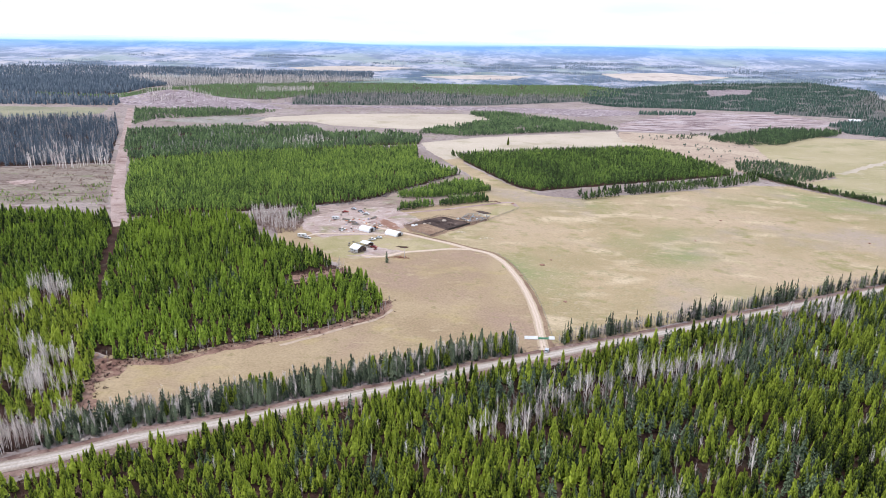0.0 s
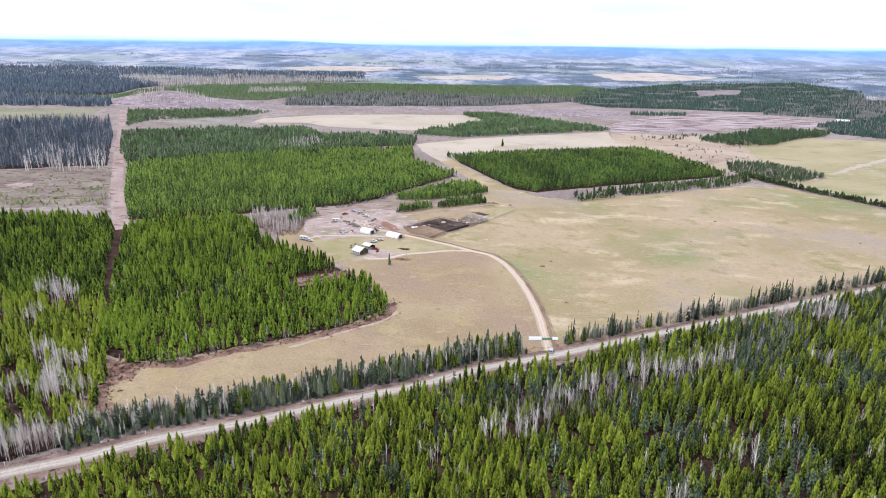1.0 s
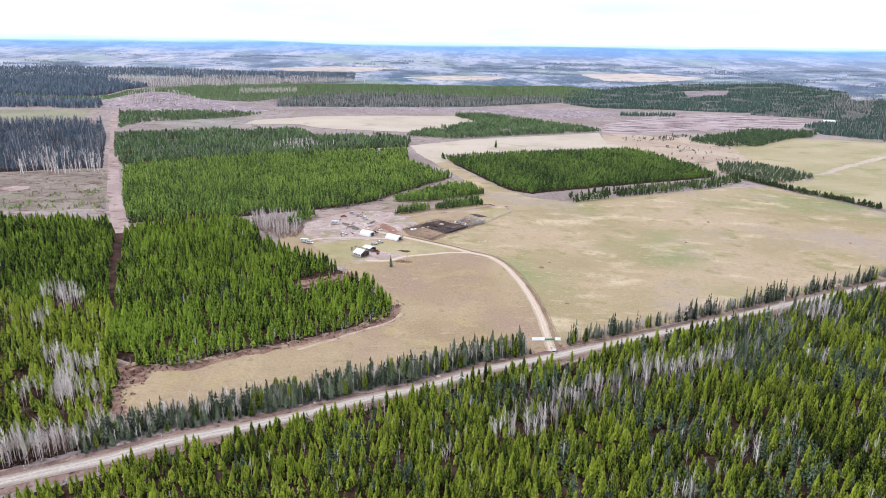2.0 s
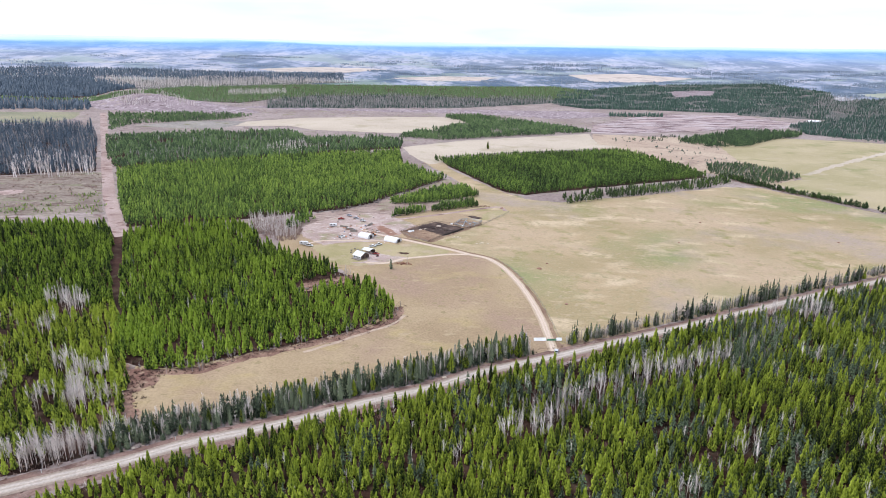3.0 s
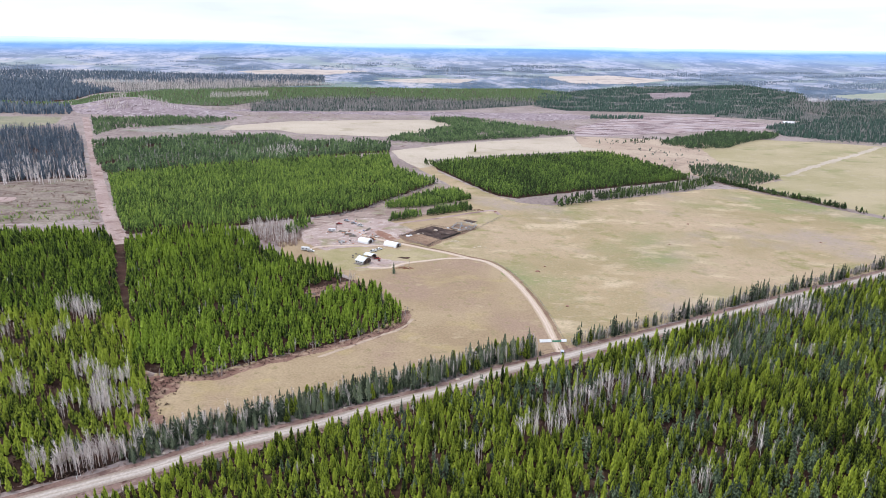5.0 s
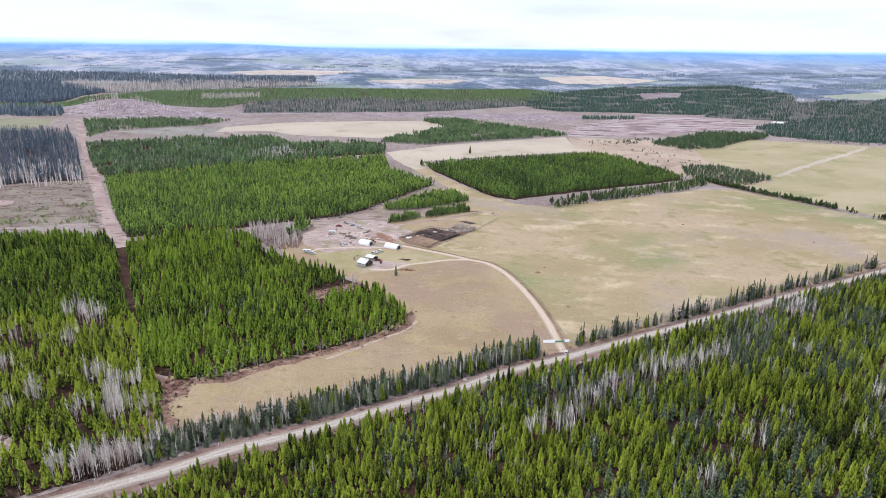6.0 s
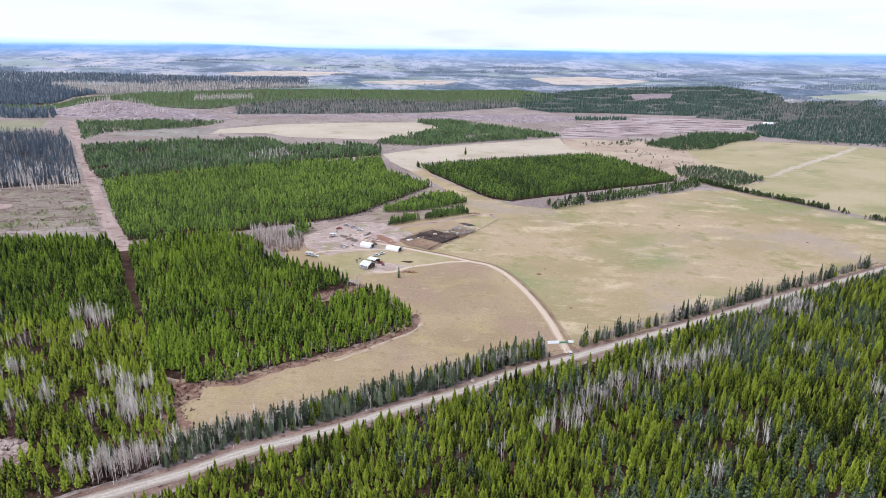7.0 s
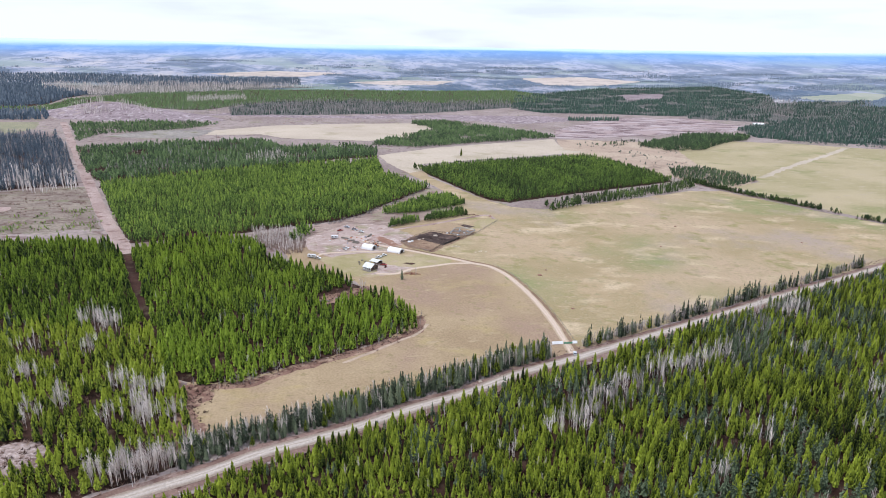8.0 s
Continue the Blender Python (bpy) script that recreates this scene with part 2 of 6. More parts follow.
M_BRUSH = leafage("bare_brush_twigs", (0.19, 0.115, 0.09), (0.28, 0.19, 0.15), (0.38, 0.28, 0.22))
# Darker red-brown copy of the brush, with shade under trees in its colour.
M_UNDERBRUSH = leafage("shaded_underbrush_twigs", (0.022, 0.011, 0.008), (0.072, 0.036, 0.027), (0.24, 0.145, 0.11))
M_RUST = leafage("rust_red_twigs", (0.16, 0.055, 0.035), (0.30, 0.125, 0.08), (0.42, 0.24, 0.17))
M_ASPEN = leafage("bare_aspen_bark", (0.30, 0.25, 0.225), (0.54, 0.475, 0.43), (0.80, 0.725, 0.665))
M_BARK = leafage("conifer_bark", (0.06, 0.045, 0.035), (0.11, 0.08, 0.06), (0.16, 0.12, 0.09))

# ---- the plan, in metres ----
road = [(-330, 92), (-240, 134), (-153, 177), (-128, 189), (-110, 200), (-89, 209), (-67, 219), (-43, 232), (-15, 245), (15, 263), (49, 278), (88, 297), (130,
    317), (181, 342), (238, 370), (303, 400), (355, 425), (460, 473), (600, 537)]
driveway = [(50, 280), (51, 303), (52, 327), (51, 358), (48, 388), (42, 418), (33, 437), (21, 445), (6, 457), (-8, 466), (-28, 479), (-44,
    489), (-63, 505)]
house_lane = [(21, 445), (5, 444), (-11, 438), (-28, 431), (-41, 420), (-55, 420)]
back_lane = [(-40, 489), (-58, 505), (-38, 539), (-1, 561), (41, 589), (64, 601), (68, 585)]
cutline = [(-626, 1310), (-523, 1078), (-465, 950), (-384, 767), (-342, 674), (-308, 599), (-270, 521), (-243, 468)]
foot_line = [(-243, 468), (-222, 416), (-201, 370), (-184, 334), (-172, 304)]
west_wood = [(-342, 492), (-303, 497), (-264, 493), (-244, 456), (-207, 366), (-190, 330), (-215, 322), (-260, 332), (-330, 345), (-425, 491)]
west_low = [(-330, 345), (-260, 332), (-215, 322), (-190, 330), (-172, 297), (-158, 264), (-147, 250), (-143, 226), (-129, 203), (-152, 187), (-186, 171), (-230, 150),
    (-330, 105), (-400, 220)]
centre_wood = [(-241, 480), (-219, 497), (-178, 510), (-154, 502), (-134, 452), (-119, 438), (-93, 422), (-74, 402), (-53, 380), (-39, 355),
    (-32, 344), (-34, 321), (-59, 302), (-82, 288), (-104, 276), (-123, 262), (-143, 258), (-163, 268), (-184, 325), (-211, 391), (-240, 466)]
big_wood = [(-350, 716), (-320, 744), (-238, 806), (-131, 868), (-38, 926), (-32, 815), (1, 755), (19, 734), (-30, 654), (-65, 596), (-86,
    572), (-125, 553), (-178, 522), (-221, 507), (-249, 496), (-272, 539), (-315, 635)]
wedge_wood = [(-46, 598), (-30, 622), (-5, 655), (17, 680), (36, 685), (50, 648), (20, 625), (-10, 606)]
strip_a = [(-40, 548), (-36, 562), (-12, 582), (-8, 570)]
strip_b = [(-5, 571), (0, 586), (38, 612), (44, 598)]
east_wood = [(11, 853), (102, 908), (247, 971), (308, 999), (337, 939), (355, 855), (365, 796), (371, 803), (303, 767), (212, 721), (138,
    681), (101, 660), (78, 674), (60, 725), (39, 787), (11, 866)]
hedge_strip = [(135, 646), (201, 688), (287, 731), (355, 772), (395, 806), (375, 759), (334, 728), (228, 671), (188, 651), (138, 620)]
hedge_diag = [(388, 800), (400, 768), (413, 738), (434, 698), (452, 668), (467, 638)]
hedge_end = [(486, 598), (494, 584), (515, 552), (530, 530)]
shrubs = [(407, 899), (464, 914), (494, 855), (503, 814), (432, 763), (391, 790), (382, 829)]
north_wood = [(-473, 970), (-354, 1058), (-226, 1099), (-184, 1023), (-74, 1068), (-35, 1029), (-37, 960), (-100, 930), (-130, 886), (-243,
    820), (-326, 757), (-354, 733), (-390, 785)]
field_wood = [(-44, 1075), (40, 1070), (175, 1158), (252, 1196), (336, 1255), (276, 1342), (206, 1431), (136, 1495), (60, 1473), (56, 1427), (98, 1342), (48, 1246), (-11, 1159)]
cutline_wood = [(-602, 1279), (-460, 1332), (-360, 1326), (-339, 1330), (-381, 1233), (-499, 1142), (-502, 1047)]
spruce_wood = [(-756, 1054), (-648, 1083), (-607, 1104), (-551, 1097), (-475, 947), (-421, 821), (-373, 716), (-409, 707), (-444, 687), (-512, 663)]
ridge_green = [(-1010, 1640), (-890, 1605), (-810, 1615), (-800, 1710), (-825, 1834), (-774, 1924), (-700, 2085), (-557, 2148), (-413, 2278), (-200, 2360), (100, 2440), (537, 2560),
    (640, 2420), (600, 2200), (417, 2057), (184, 2028), (-24, 2013), (-304, 1889), (-380, 1740), (-436, 1609), (-500, 1600), (-640, 1600), (-700, 1560), (-720, 1490), (-767, 1472), (-858, 1508), (-980, 1545)]
hill_forest = [(-1470, 1963), (-1222, 2220), (-1090, 2226), (-902, 2068), (-825, 1978), (-842, 1855), (-814, 1688), (-830, 1605), (-890, 1602), (-1010, 1635), (-1142, 1500)]
edge_forest = [(-1142, 1490), (-980, 1540), (-858, 1502), (-736, 1456), (-685, 1391), (-671, 1345), (-793, 1340), (-1019, 1313)]
aspen_band = [(-388, 1706), (-312, 1877), (-75, 2011), (116, 2008), (451, 2154), (407, 1955), (90, 1685), (-190, 1557), (-350, 1506)]
east_ridge = [(522, 2376), (968, 2648), (1453, 2632), (1515, 2336), (1364, 2067), (1601, 1958), (1804, 1894), (1614, 1689), (1336, 1781),
    (1193, 1834), (885, 1753), (655, 1804), (471, 1803), (398, 1916)]
aspen_east = [(1382, 2193), (1473, 2107), (1213, 1757), (1157, 1834)]
point_wood = [(469, 1159), (495, 1085), (582, 1104), (675, 1204), (760, 1256), (800, 1310), (736, 1325), (660, 1325), (555, 1229)]
point_tail = [(371, 1145), (446, 1200), (560, 1250), (560, 1215), (469, 1150)]
right_forest = [(853, 1454), (932, 1527), (1133, 1643), (1282, 1711), (1416, 1732), (1713, 1703), (1149, 1130), (989, 1203), (868, 1256), (810, 1306)]
main_field = [(93, 638), (132, 630), (229, 674), (356, 737), (403, 739), (436, 672), (467, 618), (500, 560), (545, 522), (492, 491), (365,
    437), (249, 386), (164, 346), (92, 308), (57, 294), (52, 300), (53, 341), (48, 388), (36, 433), (9, 457), (-26, 479), (-16, 493),
    (34, 543), (57, 582)]
house_field = [(49, 294), (51, 330), (50, 362), (47, 390), (40, 417), (28, 435), (7, 440), (-20, 431), (-41, 418), (-57, 410), (-31, 363), (-30,
    335), (-59, 302), (-82, 287), (-123, 261), (-150, 262), (-148, 212), (-112, 233), (-71, 243), (-42, 258), (-6, 276), (41, 294)]
yard = [(-108, 480), (-114, 505), (-103, 529), (-75, 562), (-43, 558), (-18, 522), (-34, 490), (-42, 472), (-66, 470), (-90, 460)]
farm_land = [(-148, 255), (-60, 298), (-28, 330), (-70, 402), (-117, 440), (-130, 480), (-80, 500), (-30, 560), (40, 610), (95, 640), (240, 560), (300, 410), (80, 300), (-30, 250), (-146, 205)]
lawn = [(-99, 456), (-84, 464), (-64, 470), (-38, 466), (-16, 468), (6, 457), (5, 446), (-20, 435), (-40, 421), (-62, 412), (-78, 418)]
pale_field = [(-333, 1225), (-238, 1325), (-81, 1403), (58, 1445), (104, 1381), (35, 1210), (-47, 1135), (-194, 1140), (-240, 1186), (-333, 1157)]
upper_field = [(-34, 975), (59, 1067), (169, 1138), (323, 1232), (301, 1084), (335, 1063), (109, 950), (20, 900), (24, 850), (2, 830), (-22, 899)]
lane_field = [(-14, 880), (22, 905), (26, 805), (77, 670), (98, 640), (160, 620), (120, 560), (68, 560), (20, 570), (37, 601), (33, 726), (5, 813)]
right_field = [(528, 1115), (709, 1243), (845, 1204), (944, 1147), (1078, 1094), (529, 525), (494, 595), (474, 645), (432, 763), (498, 805),
    (478, 941)]
rough_pasture = [(330, 1216), (418, 1175), (528, 1167), (520, 1094), (467, 929), (404, 884), (361, 999), (335, 1063)]
plough = [(373, 1383), (612, 1692), (861, 1706), (920, 1530), (817, 1405), (610, 1344), (397, 1245), (332, 1242)]
corral = [(-30, 503), (-18, 520), (-2, 536), (20, 523), (22, 516), (4, 493), (0, 497), (-14, 511)]
grass_nw = [(-1000, 1260), (-868, 1288), (-667, 1307), (-633, 1211), (-637, 1135), (-749, 1104), (-900, 1080)]
west_clearing = [(-442, 681), (-369, 710), (-352, 687), (-286, 538), (-364, 530)]
bog = [(-488, 1113), (-443, 1202), (-371, 1234), (-328, 1226), (-339, 1141), (-367, 1105)]
back_band = [(-1706, 2428), (-1435, 2604), (-1065, 2687), (-785, 2672), (-294, 2784), (-272, 2521), (-688, 2305), (-949, 2367), (-1219, 2184), (-1488, 2097)]
aspen_west = [(-1075, 2277), (-916, 2277), (-713, 2398), (-400, 2490), (-215, 2440), (-420, 2300), (-560, 2165), (-625, 2069), (-824, 1944), (-986, 2071)]
ridge_gap = [(-520, 1813), (-374, 1914), (-399, 2022), (-542, 1936)]
spruce_front = [(-490, 775), (-405, 783), (-362, 690), (-435, 664)]
aspen_north = [(-227, 891), (-160, 998), (-137, 930), (-210, 838)]
dark_north = [(-390, 846), (-246, 913), (-232, 844), (-371, 794)]
aspen_yard = [(-160, 524), (-124, 530), (-112, 500), (-111, 470), (-124, 466), (-152, 490)]
far_strip_west = [(-682, 2895), (-421, 3093), (-113, 3126), (-301, 2868), (-569, 2787)]
far_strip_mid = [(-106, 2698), (136, 2877), (362, 2890), (266, 2709), (31, 2650)]
far_strip_east = [(712, 3075), (1024, 3100), (1251, 2903), (1007, 2749), (764, 2771)]
far_green = [(1560, 2268), (1902, 2330), (1960, 2250), (1760, 2100), (1575, 2150)]
east_middle = [(854, 1702), (972, 1649), (1041, 1614), (1225, 1650), (1353, 1640), (1480, 1700), (1730, 2090), (1540, 2118), (1374, 2089), (1158, 2008), (942, 1827)]
east_clearing = [(945, 2409), (1128, 2432), (1031, 2239), (890, 2236)]
south_wood = [(-190, 140), (-163, 158), (-108, 192), (-43, 224), (15, 254), (50, 268), (89, 288), (129, 306), (180, 332), (237, 361),
    (302, 392), (379, 428), (479, 471), (471, 345), (330, 230), (210, 148), (80, 146), (-60, 146), (-170, 146)]
south_rest = [(-200, 135), (-170, 146), (-60, 146), (80, 146), (210, 148), (330, 230), (470, 350), (270, 150), (190, 90), (80, 80), (-60, 80), (-200, 85)]


# ---- the lie of the land ----
FLAT, RIM = 1700.0, 4700.0


def lie(x, y):
    """Height of the land: it falls gently to the east and rises far off to the rim of the hills."""
    x, y = np.asarray(x, float), np.asarray(y, float)
    base = -3.6 - 0.03 * 700 * np.tanh(x / 700)
    u = np.clip((np.hypot(x + 25, y + 12) - FLAT) / (RIM - FLAT), 0, 1)
    mound = 26 * np.exp(-(((x + 610) / 95) ** 2) - ((y - 1490) / 90) ** 2)
    rim = 171.5 - 10.0 * np.tanh(x / 2400)
    return base + (rim - base) * u * u + mound


def link(name, verts, faces, mat, parent=None, label="", tone=None, smooth=False, across=None):
    """Links vertices and faces as one mesh object."""
    me = bpy.data.meshes.new(name)
    me.from_pydata(verts if isinstance(verts, list) else verts.tolist(), [], faces if isinstance(faces, list) else faces.tolist())
    for key, values in (("tone", tone), ("across", across)):
        if values is not None:
            me.attributes.new(key, "FLOAT", "POINT").data.foreach_set("value", np.asarray(values, np.float32))
    me.materials.append(mat)
    if smooth:
        me.shade_smooth()
    me.update()
    ob = new(name, me)
    if parent:
        ob.parent = parent
    if label:
        ob["label"] = label
    return ob


def part(name, bm, mat, parent, label=""):
    """Links a bmesh as one mesh object under a thing or a part."""
    me = bpy.data.meshes.new(name)
    bm.to_mesh(me)
    bm.free()
    me.materials.append(mat)
    ob = new(name, me)
    ob.parent = parent
    if label:
        ob["label"] = label
    return ob


def inside(px, py, outline):
    """Which points lie inside an outline."""
    hit = np.zeros(len(px), bool)
    n = len(outline)
    for i in range(n):
        (x0, y0), (x1, y1) = outline[i], outline[(i + 1) % n]
        if y0 != y1:
            hit ^= ((y0 > py) != (y1 > py)) & (px < (x1 - x0) * (py - y0) / (y1 - y0) + x0)
    return hit


def rough_edge(outline, step, sway, seed):
    """An outline cut into short steps that wander by a noise."""
    out = []
    n = len(outline)
    for i in range(n):
        a, b = Vector(outline[i]), Vector(outline[(i + 1) % n])
        k = max(1, int((b - a).length / step))
        side = Vector((-(b - a).y, (b - a).x)).normalized()
        for j in range(k):
            p = a.lerp(b, j / k)
            w = noise.noise(Vector((p.x / 22, p.y / 22, seed))) + 0.7 * noise.noise(Vector((p.x / 7, p.y / 7, seed + 9))) + 0.5 * noise.noise(Vector((p.x / 2.6, p.y / 2.6, seed + 5)))
            out.append(p + side * w * sway)
    return out


def patch(name, outline, mat, lift, label, category, step=2.0, sway=2.2, grid=30.0, over=lie):
    """A field or bare place that lies on the ground, with a ragged edge."""
    from mathutils.geometry import delaunay_2d_cdt
    edge = rough_edge(outline, step, sway, len(name))
    xs, ys = [p.x for p in edge], [p.y for p in edge]
    gx, gy = np.meshgrid(np.arange(min(xs), max(xs), grid), np.arange(min(ys), max(ys), grid))
    gx, gy = gx.ravel(), gy.ravel()
    keep = inside(gx, gy, [(p.x, p.y) for p in edge])
    pts = edge + [Vector((a, b)) for a, b in zip(gx[keep], gy[keep])]
    n = len(edge)
    v, _, f, *_ = delaunay_2d_cdt(pts, [(i, (i + 1) % n) for i in range(n)], [], 1, 0.01)
    co = np.array([(p.x, p.y) for p in v])
    verts = np.column_stack([co, over(co[:, 0], co[:, 1]) + lift])
    ob = link(name, verts, [list(t) if (co[t[1]][0] - co[t[0]][0]) * (co[t[2]][1] - co[t[0]][1]) > (co[t[1]][1] - co[t[0]][1]) * (co[t[2]][0] - co[t[0]][0]) else list(t)[::-1] for t in f], mat)
    return tagged(ob, label, category, kind="structure")


def bend(points, step=4.0):
    """A smooth line through points (Catmull-Rom)."""
    p = [np.array(q, float) for q in points]
    p = [2 * p[0] - p[1]] + p + [2 * p[-1] - p[-2]]
    out = []
    for i in range(1, len(p) - 2):
        k = max(2, int(np.linalg.norm(p[i + 1] - p[i]) / step))
        for s in np.arange(k) / k:
            out.append(0.5 * (2 * p[i] + (p[i + 1] - p[i - 1]) * s + (2 * p[i - 1] - 5 * p[i] + 4 * p[i + 1] - p[i + 2]) * s * s
                              + (3 * p[i] - p[i - 1] - 3 * p[i + 1] + p[i + 2]) * s ** 3))
    return np.array(out + [p[-2]])


def ribbon(name, line, half, mat, label, category, profile, seed=0.0, wander=0.3):
    """A road along a line: profile gives (share of the half width, lift) across it."""
    way = np.gradient(line, axis=0)
    way /= np.linalg.norm(way, axis=1)[:, None]
    side = np.column_stack([way[:, 1], -way[:, 0]])
    verts, across = [], []
    for k, (s, up) in enumerate(profile):
        edge = np.array([noise.noise(Vector((p[0] / 7, p[1] / 7, seed + k))) for p in line]) * wander * abs(s)
        q = line + side * (s * half + edge)[:, None]
        verts.append(np.column_stack([q, lie(q[:, 0], q[:, 1]) + up]))
        across.append(np.full(len(line), abs(s)))
    n, m = len(line), len(profile)
    faces = [(k * n + i, (k + 1) * n + i, (k + 1) * n + i + 1, k * n + i + 1) for k in range(m - 1) for i in range(n - 1)]
    ob = link(name, np.concatenate(verts), faces, mat, across=np.concatenate(across), smooth=True)
    return tagged(ob, label, category, kind="structure")


# ---- ground ----
def ground_sheet():
    rings = np.concatenate([np.arange(20, 400, 20), np.arange(400, 1700, 26), np.arange(1700, 4740, 60), [4760]])
    turns = np.linspace(0, 2 * np.pi, 361)[:-1]
    rr, tt = np.meshgrid(rings, turns, indexing="ij")
    x, y = -25 + rr * np.sin(tt), -12 + rr * np.cos(tt)
    verts = np.column_stack([x.ravel(), y.ravel(), lie(x, y).ravel()])
    n = len(turns)
    faces = [(i * n + j, i * n + (j + 1) % n, (i + 1) * n + (j + 1) % n, (i + 1) * n + j) for i in range(len(rings) - 1) for j in range(n)]
    faces += [((j + 1) % n, j, len(verts)) for j in range(n)]
    verts = np.vstack([verts, [-25, -12, float(lie(-25, -12))]])
    tagged(link("ground", verts, faces, M_SCRUB, smooth=True), "brown scrub land with dry grass and brush", "ground", kind="structure")


ground_sheet()


def hills(x, y):
    """Height of the far rolling country."""
    x, y = np.asarray(x, float), np.asarray(y, float)
    swell = np.array([noise.noise(Vector((a / 420, b / 260, 3.0))) for a, b in zip(x.ravel(), y.ravel())]).reshape(x.shape)
    away = np.hypot(x + 25, y + 12)
    far = np.clip((away - 2400) / 1500, 0, 1)
    rim = np.clip((away - 3700) / 700, 0, 1) * np.clip((4720 - away) / 250, 0, 1)
    ridges = np.array([noise.noise(Vector((a / 900, b / 500, 8.0))) for a, b in zip(x.ravel(), y.ravel())]).reshape(x.shape)
    return lie(x, y) + 0.8 + far * (5 + 4.5 * swell) + rim * (2 + 16 * np.clip(ridges, -0.2, 1))


def rest(x, y):
    """Height of whatever lies on top: the plain, or the far country beyond it."""
    z = lie(x, y)
    far = np.hypot(x + 25, y + 12) > 2345
    if far.any():
        z[far] = hills(x[far], y[far])
    return z


def hazy_distance():
    """Far hills with woods and pale fields, beyond the plain; haze is painted into their colour."""
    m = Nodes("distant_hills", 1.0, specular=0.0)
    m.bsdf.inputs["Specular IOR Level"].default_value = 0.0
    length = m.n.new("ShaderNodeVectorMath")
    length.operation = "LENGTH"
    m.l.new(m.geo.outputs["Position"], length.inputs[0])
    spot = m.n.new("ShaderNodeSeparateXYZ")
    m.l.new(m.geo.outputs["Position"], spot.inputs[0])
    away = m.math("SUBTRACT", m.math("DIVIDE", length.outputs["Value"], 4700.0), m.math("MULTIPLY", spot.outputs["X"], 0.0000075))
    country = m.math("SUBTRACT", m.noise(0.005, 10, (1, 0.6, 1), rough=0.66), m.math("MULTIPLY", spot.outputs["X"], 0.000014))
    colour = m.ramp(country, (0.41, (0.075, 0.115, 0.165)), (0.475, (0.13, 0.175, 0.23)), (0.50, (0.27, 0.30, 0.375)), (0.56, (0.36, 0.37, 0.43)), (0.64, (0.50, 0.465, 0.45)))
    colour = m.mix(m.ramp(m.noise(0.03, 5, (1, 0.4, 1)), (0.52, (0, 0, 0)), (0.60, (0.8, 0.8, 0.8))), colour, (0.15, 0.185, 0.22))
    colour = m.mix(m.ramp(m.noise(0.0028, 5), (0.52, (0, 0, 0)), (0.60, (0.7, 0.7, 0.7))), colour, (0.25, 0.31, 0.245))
    # Haze colours by distance, mixed into the base colour ever more towards the rim.
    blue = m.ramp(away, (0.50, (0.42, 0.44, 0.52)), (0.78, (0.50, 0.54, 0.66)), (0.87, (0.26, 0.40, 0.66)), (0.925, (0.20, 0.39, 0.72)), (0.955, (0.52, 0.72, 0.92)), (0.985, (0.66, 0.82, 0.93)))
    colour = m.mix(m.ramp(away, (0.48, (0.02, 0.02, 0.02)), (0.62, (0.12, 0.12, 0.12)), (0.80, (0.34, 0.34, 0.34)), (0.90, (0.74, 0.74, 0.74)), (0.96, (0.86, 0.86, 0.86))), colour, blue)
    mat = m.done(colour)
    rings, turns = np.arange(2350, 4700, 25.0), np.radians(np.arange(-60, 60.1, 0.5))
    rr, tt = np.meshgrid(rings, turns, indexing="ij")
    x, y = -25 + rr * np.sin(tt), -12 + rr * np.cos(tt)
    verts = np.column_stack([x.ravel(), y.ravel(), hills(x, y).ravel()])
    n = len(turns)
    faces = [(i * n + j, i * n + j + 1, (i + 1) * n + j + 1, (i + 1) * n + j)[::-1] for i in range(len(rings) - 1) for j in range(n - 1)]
    tagged(link("backdrop", verts, [f[::-1] for f in faces], mat, smooth=True), "far hills with woods and pale fields, blue haze painted in", "hills", kind="structure")


hazy_distance()

